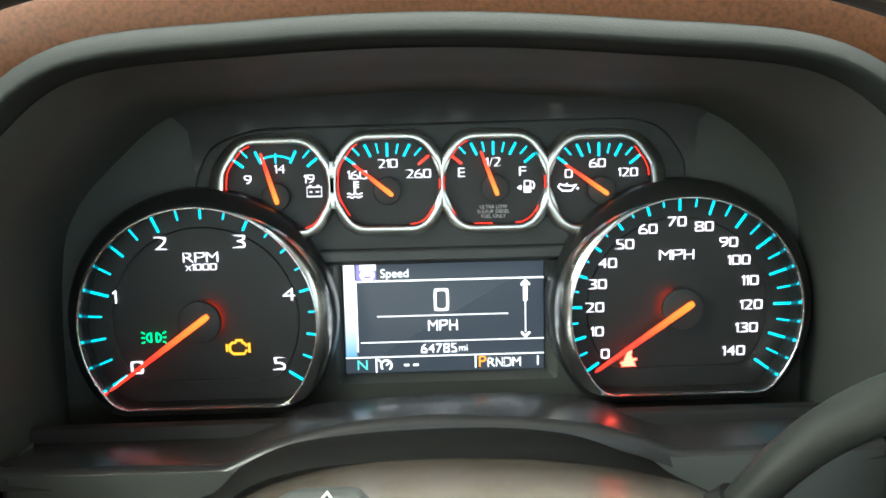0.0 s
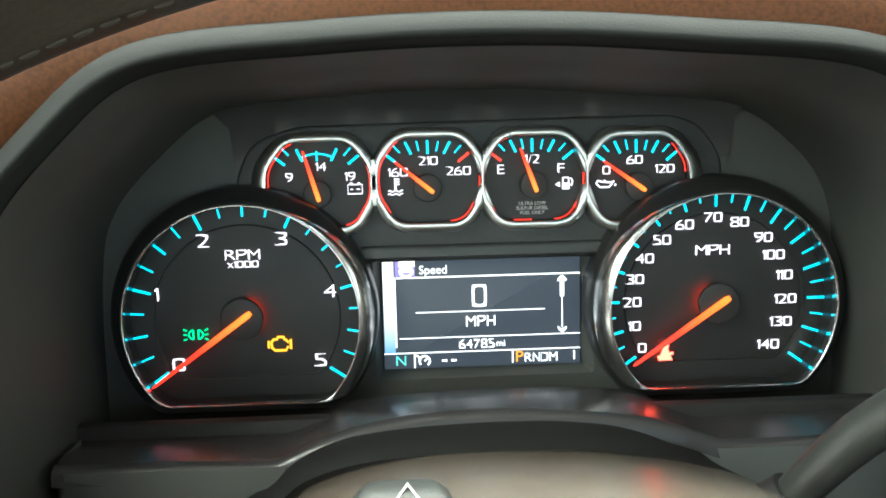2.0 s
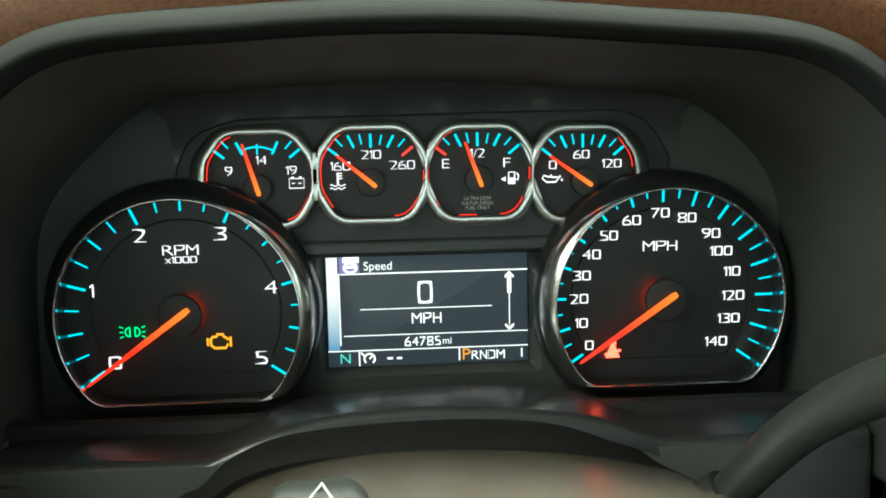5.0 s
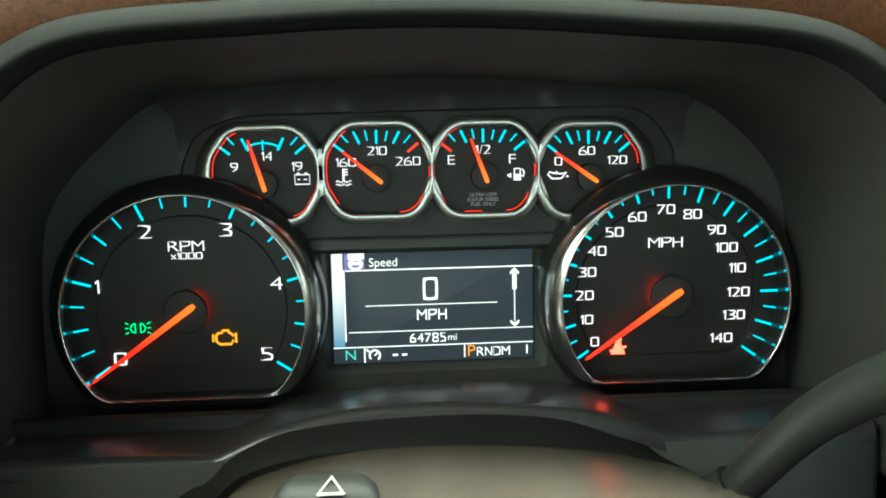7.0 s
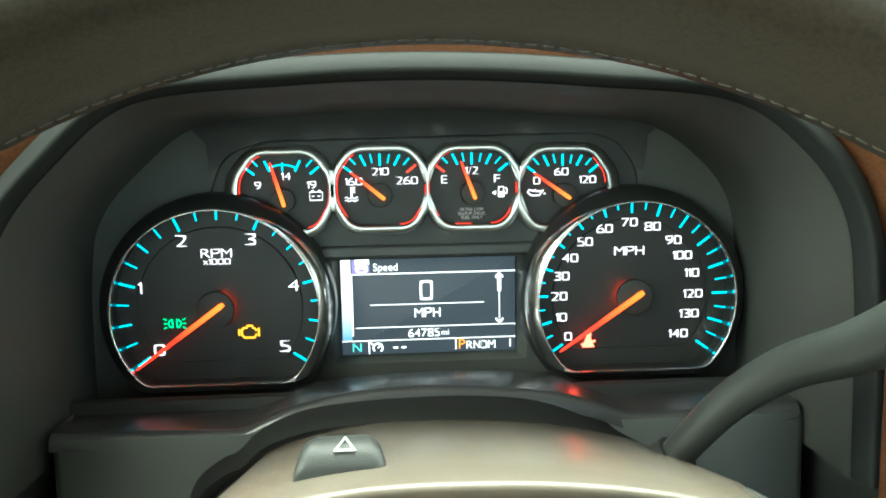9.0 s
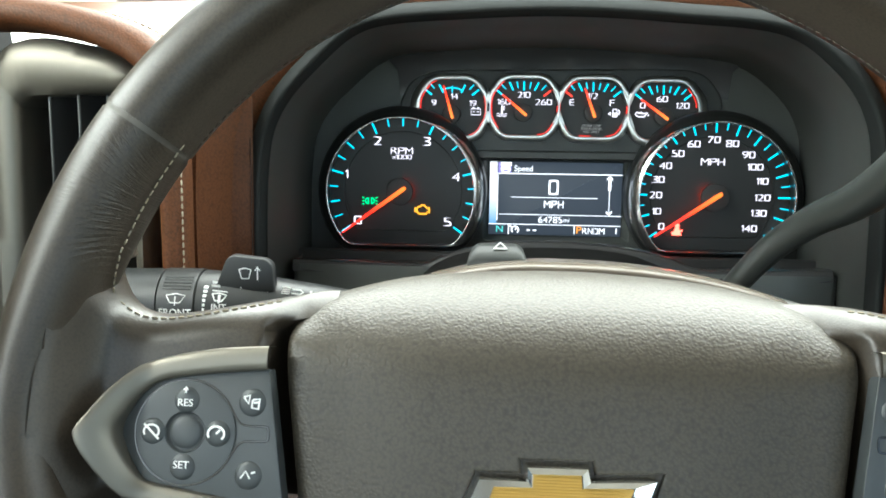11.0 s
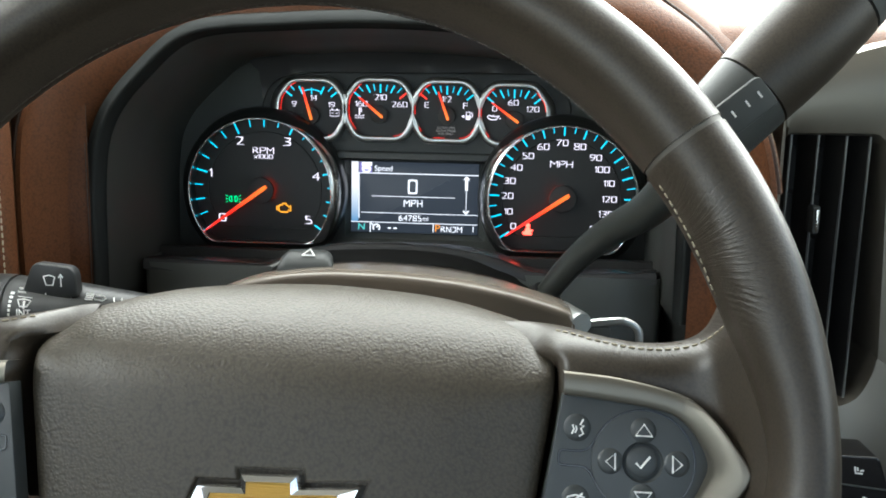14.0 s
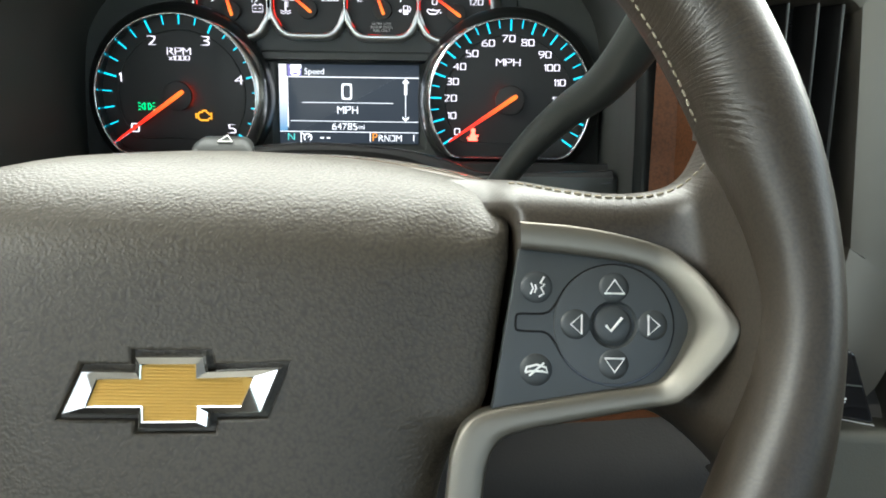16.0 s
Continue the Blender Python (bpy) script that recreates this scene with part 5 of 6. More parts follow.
# spokes, trim and switches
def ease(t):
    t = min(1.0, max(0.0, t))
    return t * t * (3 - 2 * t)


def leather_y(r):
    """How far the spoke's front lies back, at a distance from the wheel's middle; it rises to meet the rim."""
    return 0.0172 - 0.0085 * ease((r - 0.152) / 0.028) - 0.0250 * ease((r - 0.164) / 0.020)


def trim_y(r):
    return 0.0120 - 0.0135 * ease((r - 0.150) / 0.0235)


trim_out = [(0.1078, 0.0280), (0.1257, 0.0266), (0.1412, 0.0238), (0.1515, 0.0208), (0.1566, 0.0175), (0.1624, 0.0112), (0.1676, 0.0034), (0.1710, -0.0020), (0.1713, -0.0052), (0.1686, -0.0109), (0.1620, -0.0202), (0.1578, -0.0250), (0.1531, -0.0277), (0.1348, -0.0312), (0.1180, -0.0344), (0.1062, -0.0372), (0.1012, -0.0406), (0.0988, -0.0456), (0.0973, -0.0542), (0.0940, -0.0920)]
trim_in = [(0.1080, 0.0194), (0.1257, 0.0177), (0.1430, 0.0152), (0.1500, 0.0124), (0.1549, 0.0077), (0.1575, 0.0035), (0.1592, 0.0005), (0.1602, -0.0030), (0.1600, -0.0060), (0.1590, -0.0085), (0.1562, -0.0142), (0.1524, -0.0194), (0.1482, -0.0217), (0.1347, -0.0238), (0.1179, -0.0267), (0.1000, -0.0300), (0.0925, -0.0335), (0.0885, -0.0400), (0.0862, -0.0520), (0.0835, -0.0920)]


def in_step(points, per=6):
    """A soft curve with the same number of points between each pair of the given ones."""
    p = [Vector(q) for q in points]
    p = [p[0] * 2 - p[1]] + p + [p[-1] * 2 - p[-2]]
    out = []
    for i in range(1, len(p) - 2):
        for k in range(per):
            t = k / per
            out.append(0.5 * (2 * p[i] + (p[i + 1] - p[i - 1]) * t + (2 * p[i - 1] - 5 * p[i] + 4 * p[i + 1] - p[i + 2]) * t * t + (3 * p[i] - p[i - 1] - 3 * p[i + 1] + p[i + 2]) * t ** 3))
    return out + [p[-2]]


def dimple(parent, x, z, r, h=0.0016, y=0.0152):
    return part("button", dome(x, y, z, r, h), BUTTON, parent)


def strokes(paths, width, y, x0=0.0, z0=0.0):
    return join(*[tube([(x0 + x, y, z0 + z) for x, z in p], [(width / 2, 0.0002)] * len(p), 6, (0, 1, 0)) for p in paths])


for s, side in ((1, "right"), (-1, "left")):
    line = [(0.086, 0.0462, 0), (0.093, 0.0462, 0), (0.101, 0.0458, 0), (0.110, 0.0446, 0), (0.122, 0.0418, 0), (0.136, 0.0396, 0), (0.148, 0.0398, 0), (0.157, 0.0418, 0), (0.1625, 0.0455, 0), (0.1660, 0.0510, 0), (0.1690, 0.0580, 0), (0.1725, 0.0650, 0), (0.1780, 0.0690, 0), (0.184, 0.068, 0)]
    if s < 0:
        line = [(0.086, 0.0466, 0), (0.093, 0.0460, 0), (0.101, 0.0440, 0), (0.110, 0.0417, 0), (0.122, 0.0388, 0), (0.136, 0.0358, 0), (0.148, 0.0344, 0), (0.157, 0.0354, 0), (0.163, 0.0392, 0), (0.1665, 0.0440, 0), (0.1695, 0.0510, 0), (0.1725, 0.0600, 0), (0.178, 0.0650, 0), (0.184, 0.065, 0)]
    tops = smooth_path(line, 52)
    rows = []
    for p in tops:
        x, zt = p.x, p.y
        low = -0.0315 - 0.026 * max(0.0, (x - 0.150) / 0.030) ** 1.5
        sink, lean = 0.026 * ease((0.1088 - x) / 0.005), 0.034 * ease((0.140 - x) / 0.045)
        soft = 0.0130 + 0.30 * max(0.0, zt - 0.045)

        def front(z):
            r = math.hypot(x, z)
            return leather_y(r) + (0.055 * z - 0.033 * s * x - 0.001) * ease((r - 0.158) / 0.022) + sink * ease((0.034 - z) / 0.008) + 0.013 * ease((0.109 - x) / 0.014)

        row = [(s * x, 0.036, zt - 0.004)]
        for t in range(11):
            z = zt - soft * (1 - math.cos(t * math.pi / 20))
            row.append((s * x, 0.033 - (0.033 - front(z)) * math.sin(t * math.pi / 20), z))
        row += [(s * x, front(zt - soft - (zt - soft - low - 0.012) * t / 10), zt - soft - (zt - soft - low - 0.012) * t / 10) for t in range(1, 11)]
        for t in range(1, 7):
            z = low + 0.012 * (1 - math.sin(t * math.pi / 12))
            row.append((s * x, 0.033 - (0.033 - front(z)) * math.cos(t * math.pi / 12), z))
        rows.append([(px, py + lean * max(0.0, (pz - 0.016) / 0.045) ** 2 + 0.022 * ease((math.hypot(px, pz) - 0.1790) / 0.007), pz) for px, py, pz in row])
    part("spoke", grid(rows), RIM, wheel, "padded leather spoke flowing into the rim", 60)
    edge = [Vector(row[5]) + Vector((0, -0.0002, 0.0002)) for row, p in zip(rows, tops) if 0.104 < p.x < 0.1672]
    turn = [rim_edge(a if s > 0 else 180 - a) for a in range(19 if s > 0 else 17, 34, 2)]
    stitches(edge[::2] + turn, wheel, 0.0024, 0.00040)
    a, b = in_step(trim_out), in_step(trim_in)
    band = []
    for t, sink in ((0.0, 0.012), (0.0, 0.0012), (0.04, 0.0004), (0.10, 0.0), (0.35, -0.0003), (0.65, -0.0002), (0.90, 0.0002), (0.96, 0.0007), (1.0, 0.0016), (1.0, 0.012)):
        row = []
        for p, q in zip(a, b):
            m = p.lerp(q, t)
            row.append((s * m.x, trim_y(m.length) + sink, m.y))
        band.append(row)
    trim = part("trim_frame", grid(band), CHAMPAGNE, wheel, "champagne painted trim round the switches and down the hub", 60)
    pad_line = [(s * q.x, q.y) for q in b[:91]]
    pad = part("switch_panel", prism(offset(ccw(pad_line), 0.0002), 0.0150, 0.0230, 0.0004), BUTTON, wheel, "dark grey rubber switch panel", 50)
    cxp, czp = s * 0.1370, -0.0036
    ring = [(cxp + 0.0186 * math.cos(radians(t)), czp + 0.0186 * math.sin(radians(t))) for t in range(0, 360, 6)]
    part("switch_disc", loft([at([(cxp + (x - cxp) * k, czp + (z - czp) * k) for x, z in ring], y) for k, y in ((1.0, 0.0150), (0.985, 0.0143), (0.93, 0.0141), (0.40, 0.0139), (0.36, 0.0150), (0.34, 0.0160))]), BUTTON, pad, "round rocker", 50)
    loop_line = [(cxp + s * 0.0186 * math.cos(radians(t)), czp + 0.0186 * math.sin(radians(t))) for t in range(-148, 149, 4)]
    neck = [(s * 0.1180, 0.0010), (s * 0.1155, -0.0004), (s * 0.1120, -0.0006), (s * 0.1082, -0.0006), (s * 0.1070, -0.0012), (s * 0.1068, -0.0050), (s * 0.1078, -0.0058), (s * 0.1120, -0.0060), (s * 0.1155, -0.0062), (s * 0.1180, -0.0080)]
    groove_line = smooth_path([(x, 0.0149, z) for x, z in loop_line + neck + loop_line[:1]], 150)
    part("groove", tube(groove_line, 0.00036, 6, (0, 1, 0)), GLOSSBLACK, pad, "fine groove round the rocker")
    for dx, dz in ((0, 0.0114), (-0.0117, 0), (0.0120, 0), (0, -0.0121)):
        dimple(pad, cxp + dx, czp + dz, 0.0048, 0.0013, 0.0143)
    part("button", dome(cxp, 0.0152, czp, 0.0060, 0.0012), BUTTON, pad, "round centre button")
    for z in (0.0077, -0.0178):
        dimple(pad, s * 0.1132, z, 0.0052, 0.0015, 0.0154)
    y = 0.0124
    if s > 0:
        w = 0.0007
        signs = [strokes([[(-0.0030, -0.0018), (0.0030, -0.0018), (0.0, 0.0024), (-0.0030, -0.0018), (0.0030, -0.0018)]], w, y, cxp, czp + 0.0114),
                 strokes([[(-0.0030, 0.0018), (0.0030, 0.0018), (0.0, -0.0024), (-0.0030, 0.0018), (0.0030, 0.0018)]], w, y, cxp, czp - 0.0121),
                 strokes([[(0.0016, -0.0030), (0.0016, 0.0030), (-0.0018, 0.0), (0.0016, -0.0030), (0.0016, 0.0030)]], w, y, cxp - 0.0117, czp),
                 strokes([[(-0.0016, -0.0030), (-0.0016, 0.0030), (0.0018, 0.0), (-0.0016, -0.0030), (-0.0016, 0.0030)]], w, y, cxp + 0.0120, czp),
                 strokes([[(-0.0024, -0.0002), (-0.0008, -0.0020), (0.0026, 0.0022)]], 0.0009, 0.0138, cxp, czp),
                 strokes([[(0.0022, 0.0032), (0.0010, 0.0012), (0.0024, 0.0008), (0.0012, -0.0002), (0.0022, -0.0020), (0.0006, -0.0030)], [(-0.0006, 0.0008), (-0.0002, -0.0004), (-0.0008, -0.0018)], [(-0.0018, 0.0012), (-0.0012, -0.0004), (-0.0020, -0.0022)]], 0.0006, 0.0136, 0.1132, 0.0077),
                 strokes([[(-0.0034, -0.0008), (-0.0030, 0.0008), (0.0, 0.0016), (0.0030, 0.0008), (0.0034, -0.0008), (0.0018, -0.0004), (-0.0018, -0.0004), (-0.0034, -0.0008)], [(-0.0022, -0.0018), (0.0024, 0.0022)]], 0.0007, 0.0136, 0.1132, -0.0178)]
    else:
        w = 0.0006
        signs = [strokes([[(0.0, 0.0012), (0.0, 0.0030)], [(-0.0008, 0.0022), (0.0, 0.0032), (0.0008, 0.0022)]], w, y, cxp, czp + 0.0128),
                 strokes([[(0.0030 * math.cos(a * 0.45 - 0.8), 0.0026 * math.sin(a * 0.45 - 0.8)) for a in range(11)], [(0.0, 0.0), (0.0014, 0.0014)]], 0.0008, y, cxp + 0.0120, czp),
                 strokes([[(0.0028 * math.cos(a * 0.45 - 0.8), 0.0024 * math.sin(a * 0.45 - 0.8)) for a in range(11)], [(-0.0028, 0.0026), (0.0028, -0.0026)]], 0.0008, y, cxp - 0.0117, czp),
                 strokes([[(-0.0028, 0.0018), (-0.0006, 0.0026), (-0.0010, -0.0004), (-0.0028, 0.0018)], [(0.0004, 0.0010), (0.0030, 0.0014), (0.0026, -0.0022), (0.0002, -0.0018), (0.0004, 0.0010)], [(0.0008, 0.0000), (0.0026, 0.0002)]], 0.0008, 0.0136, -0.1132, 0.0077),
                 strokes([[(-0.0024, -0.0010), (-0.0006, 0.0016), (0.0010, -0.0010)], [(0.0014, 0.0010), (0.0028, 0.0014)]], 0.0007, 0.0136, -0.1132, -0.0178)]
        lettering("lettering", "RES", 0.0026, cxp, y, czp + 0.0104, PRINT, pad, wide=1.0)
        lettering("lettering", "SET", 0.0026, cxp, y, czp - 0.0114, PRINT, pad, wide=1.0)
    for shape in signs:
        part("sign", shape, PRINT, pad, "white print")
    if s < 0:
        # the wheel stands a little turned
        trim.location = pad.location = (0.0038, 0.0, -0.0050)

# hub cover
hub_line = fillet([(-0.0800, -0.125), (0.0800, -0.125), (0.0830, -0.0600), (0.0900, -0.0405), (0.0990, -0.0300), (0.1062, 0.0200), (0.1064, 0.0330), (0.0960, 0.0460), (0.0600, 0.0560), (0.0, 0.0610), (-0.0600, 0.0560), (-0.0930, 0.0455), (-0.1018, 0.0310), (-0.1012, 0.0160), (-0.0940, -0.0345), (-0.0900, -0.0405), (-0.0830, -0.0600)],
                  [0.02, 0.02, 0.012, 0.01, 0.01, 0.006, 0.006, 0.012, 0.02, 0.03, 0.02, 0.012, 0.006, 0.006, 0.01, 0.01, 0.012], 5)
hub_line = ccw(hub_line)
rings = []
for inset, y in ((0.0060, 0.075), (0.0010, 0.050), (0.0004, 0.0400), (0.0012, 0.0335), (0.0026, 0.0300), (0.0044, 0.0275), (0.0066, 0.0256), (0.0092, 0.0242), (0.0125, 0.0230), (0.0165, 0.0219), (0.0210, 0.0209), (0.0265, 0.0200), (0.0330, 0.0191), (0.0400, 0.0184), (0.0480, 0.0178), (0.0560, 0.0176)):
    ring = []
    for x, z in hub_line:
        side = ease((abs(x) - 0.086) / 0.010) * ease((0.040 - z) / 0.014)
        yy = y - 0.72 * side * max(0.0, min(y, 0.0335) - 0.0205)
        px, pz = x * (1 - inset / 0.100), -0.022 + (z + 0.022) * (1 - inset / 0.085)
        ring.append((px, yy + 0.036 * max(0.0, (pz - 0.014) / 0.045) ** 2, pz))
    rings.append(ring)
# emblem on the hub
ex, ez, ey = 0.0003, -0.0264, 0.0148
tie = ccw([(-0.0322, -0.0330), (-0.0272, -0.0210), (-0.0101, -0.0210), (-0.0104, -0.0163), (0.0097, -0.0160), (0.0107, -0.0206), (0.0328, -0.0194), (0.0280, -0.0317), (0.0117, -0.0321), (0.0114, -0.0364), (-0.0088, -0.0368), (-0.0091, -0.0327)])
tie = offset(tie, 0.0010)
tie_in = ccw([(-0.0252, -0.0309), (-0.0222, -0.0230), (-0.0088, -0.0228), (-0.0088, -0.0183), (0.0078, -0.0180), (0.0081, -0.0224), (0.0257, -0.0216), (0.0222, -0.0301), (0.0087, -0.0304), (0.0086, -0.0350), (-0.0077, -0.0354), (-0.0080, -0.0307)])
hole = offset(tie, 0.0027)
skin = loft(rings, caps=False)
brink = [Vector((x, 0.0176, z)) for x, z in hole]
rim_of_front = [Vector(p) for p in rings[-1]]
front = ([tuple(p) for p in rim_of_front + brink], [tuple(f) for f in tessellate_polygon([[Vector((p.x, p.z, 0)) for p in rim_of_front], [Vector((p.x, p.z, 0)) for p in brink]])])
well = loft([at(offset(tie, d), y) for d, y in ((0.0027, 0.0176), (0.0021, 0.0178), (0.0017, 0.0184), (0.0015, 0.0205), (-0.0010, 0.0210))], caps=False)
part("hub_cover", join(skin, front, well), TAUPE, wheel, "taupe grained hub cover with a recess for the badge", 60)
emblem = part("emblem", loft([at(tie, 0.0215), at(tie, ey + 0.0016), at(offset(tie, -0.0006), ey + 0.0004), at(offset(tie_in, 0.0004), ey - 0.0004), at(tie_in, ey), at(tie_in, ey + 0.0030)], loop=True), CHROME, wheel, "chrome-edged gold cross-shaped badge", 25)
part("insert", prism(offset(tie_in, 0.0001), ey + 0.0006, ey + 0.004), GOLD, emblem, "ribbed gold field", 25)
ribs = []
for k in range(17):
    z = -0.0084 + 0.0162 * k / 16
    half = 0.0080 if abs(z) > 0.0038 else 0.0232 - 0.3 * abs(z)
    ribs.append(tube([(ex - half - (0.001 if abs(z) < 0.003 else 0), ey + 0.0006, ez + z), (ex + half, ey + 0.0006, ez + z)], 0.00026, 6))
part("ribs", join(*ribs), GOLD, emblem)


# ---- air vents, lamp switches, seat switches ----
def vent(name, label, frame_line, hole, y, slats, knob, slat_tilt):
    """A vent in a painted surround, with upright slats."""
    v = thing(name, label, "air vent", group="side air vents")
    n = 96
    a, b = ([Vector((x, 0, z)) for x, z in ccw(o)] for o in (frame_line, hole))
    ia = max(range(len(a)), key=lambda i: a[i].z - a[i].x)
    ib = max(range(len(b)), key=lambda i: b[i].z - b[i].x)
    a, b = a[ia:] + a[:ia], b[ib:] + b[:ib]
    a, b = smooth_path(a + [a[0]], n)[:-1], smooth_path(b + [b[0]], n)[:-1]
    part("surround", loft([[(p.x, y + 0.06, p.z) for p in a], [(p.x, y + 0.010, p.z) for p in a], [tuple(p.lerp(q, 0.05) + Vector((0, y + 0.003, 0))) for p, q in zip(a, b)], [tuple(p.lerp(q, 0.35) + Vector((0, y - 0.0015, 0))) for p, q in zip(a, b)],
                           [tuple(p.lerp(q, 0.80) + Vector((0, y, 0))) for p, q in zip(a, b)], [tuple(p.lerp(q, 0.97) + Vector((0, y + 0.003, 0))) for p, q in zip(a, b)], [(q.x, y + 0.008, q.z) for q in b], [(q.x, y + 0.05, q.z) for q in b]], loop=True), CHAMPAGNE, v, "champagne painted surround", 50)
    x0, x1 = min(q.x for q in b), max(q.x for q in b)
    z0, z1 = min(q.z for q in b), max(q.z for q in b)
    part("duct", block((x0 + x1) / 2, y + 0.055, (z0 + z1) / 2, x1 - x0 + 0.006, 0.004, z1 - z0 + 0.006, 0.001), RUBBER, v)
    for x in slats:
        lean = slat_tilt
        sh = loft([[(x + lean * d - 0.0011, y + d, z), (x + lean * d + 0.0011, y + d, z)] + [] for d in (0.006,) for z in ()] or [[(x - 0.0008, y + 0.009, z), (x + 0.0008, y + 0.009, z), (x + 0.0014 + lean * 0.02, y + 0.032, z), (x - 0.0014 + lean * 0.02, y + 0.032, z)] for z in (z0 + 0.004, z1 - 0.004)])
        part("slat", sh, RUBBER, v)
        # the highlight along each slat's tip is coloured in as a paler bar
        part("slat_edge", tube([(x, y + 0.0085, z0 + 0.005), (x, y + 0.0080, (z0 + z1) / 2), (x, y + 0.0085, z1 - 0.005)], 0.0007, 6), SLAT_HIGHLIGHT, v, "front edge with its highlight put into a paler grey")
    for k in range(6):
        z = z0 + (z1 - z0) * (k + 0.5) / 6
        part("cross_slat", block((x0 + x1) / 2, y + 0.044, z, x1 - x0, 0.012, 0.0016, 0.0005), RUBBER, v)
    kx, kz = knob
    part("slider", block(kx, y + 0.006, kz, 0.0042, 0.010, 0.016, 0.0015), GREY, v)
    part("slider_trim", block(kx, y + 0.0006, kz, 0.0016, 0.002, 0.013, 0.0006), CHROME, v, "chrome strip")
    return v


vent("air_vent", "black slatted air vent in a champagne surround by the door", fillet([(-0.3185, -0.140), (-0.228, -0.140), (-0.228, 0.072), (-0.246, 0.086), (-0.285, 0.0935), (-0.305, 0.091), (-0.3185, 0.072)], [0.02, 0.02, 0.012, 0.014, 0.01, 0.01, 0.02], 5),
     fillet([(-0.3020, -0.100), (-0.238, -0.100), (-0.236, 0.0640), (-0.2990, 0.0600)], 0.008, 5), -0.182, (-0.2850, -0.2685, -0.2520), (-0.2685, -0.015), 0.35)
vent("air_vent", "black slatted air vent in a champagne surround beside the wheel", fillet([(0.2205, -0.170), (0.312, -0.170), (0.330, -0.10), (0.335, 0.06), (0.330, 0.104), (0.290, 0.112), (0.245, 0.098), (0.2215, 0.078)], [0.03, 0.03, 0.03, 0.03, 0.03, 0.02, 0.012, 0.01], 5),
     fillet([(0.2260, -0.100), (0.278, -0.100), (0.2885, -0.075), (0.2800, 0.0555), (0.2260, 0.0555)], [0.004, 0.014, 0.010, 0.008, 0.005], 5), -0.146, (0.2310, 0.2460, 0.2615, 0.2745), (0.2465, 0.008), -0.1)

panel = thing("lamp_switch_panel", "black lamp switch panel with a round chrome-edged knob", "switch panel")
part("plate", prism(fillet([(-0.62, -0.1345), (-0.3200, -0.1345), (-0.3195, 0.0775), (-0.62, 0.0775)], [0.01, 0.030, 0.012, 0.01], 6), -0.1800, -0.15, 0.0030), GREY, panel, "satin charcoal plate", 50)
kx, kz = -0.3600, -0.0900
rings = [[(kx + r * math.cos(2 * math.pi * k / 40), y, kz + r * math.sin(2 * math.pi * k / 40)) for k in range(40)] for r, y in ((0.0275, -0.180), (0.0270, -0.183), (0.0235, -0.184), (0.0220, -0.198), (0.0205, -0.2010), (0.0150, -0.2012))]
knob = part("knob", loft(rings), BLACK, panel, "ribbed round lamp knob", 50)
part("knob_face", disc(kx, kz, 0.0148, -0.2020, -0.200, 0.0005), GLOSSBLACK, knob)
part("knob_ring", loft([[(kx + r * math.cos(2 * math.pi * k / 40), y, kz + r * math.sin(2 * math.pi * k / 40)) for k in range(40)] for r, y in ((0.0290, -0.1795), (0.0292, -0.1815), (0.0280, -0.1825), (0.0272, -0.1815))], loop=True), CHROME, knob, "thin chrome ring")
part("knob_ribs", join(*[tube([(kx + 0.0228 * math.cos(a), -0.185, kz + 0.0228 * math.sin(a)), (kx + 0.0216 * math.cos(a), -0.198, kz + 0.0216 * math.sin(a))], 0.0007, 5) for a in [math.pi * 2 * k / 32 for k in range(32)]]), BLACK, knob)
part("knob_signs", join(*[strokes([[(-0.002, -0.001), (0.0, 0.0012), (0.002, -0.001)], [(-0.0016, -0.002), (0.0016, -0.002)]], 0.0006, -0.2024, kx + 0.0098 * math.cos(radians(a)), kz + 0.0098 * math.sin(radians(a))) for a in (70, 25, -20, -60)]), PRINT, knob)
part("dimmer_wheel", join(disc(-0.3620, -0.0290, 0.0160, -0.186, -0.17, 0.003), disc(-0.3620, -0.0290, 0.0105, -0.193, -0.18, 0.003)), GLOSSBLACK, panel, "small black dimmer wheel", 50)
part("rocker", block(-0.3560, -0.186, 0.0470, 0.0240, 0.016, 0.0235, 0.004), BLACK, panel, "black rocker switch")
part("push_button", block(-0.3570, -0.1815, 0.0190, 0.0230, 0.006, 0.0165, 0.002), BLACK, panel, "black push button")
part("push_button", block(-0.3570, -0.1815, -0.0005, 0.0230, 0.006, 0.0165, 0.002), BLACK, panel, "black push button")
part("mark", block(-0.3480, -0.1846, -0.0005, 0.0030, 0.0005, 0.0014, 0.0003), PRINT, panel)
lower = thing("knee_bolster", "dark brown knee bolster below the lamp switches", "dash trim")
part("bolster", grid([[(x, y, z) for x in (-0.62, -0.45, -0.33, -0.22, -0.12)] for y, z in ((-0.150, -0.132), (-0.178, -0.138), (-0.190, -0.150), (-0.185, -0.185), (-0.16, -0.24), (-0.12, -0.40))]), material("dark_brown_trim", (0.055, 0.032, 0.022), 0.5, vary=0.15, scale=30, grain=0.4, grain_scale=700, cells=True), lower, "", 60)
part("trim_line", tube([(-0.62, -0.184, -0.1365), (-0.40, -0.184, -0.1365), (-0.335, -0.184, -0.1350)], 0.0016, 8), CHAMPAGNE, lower, "thin champagne line")

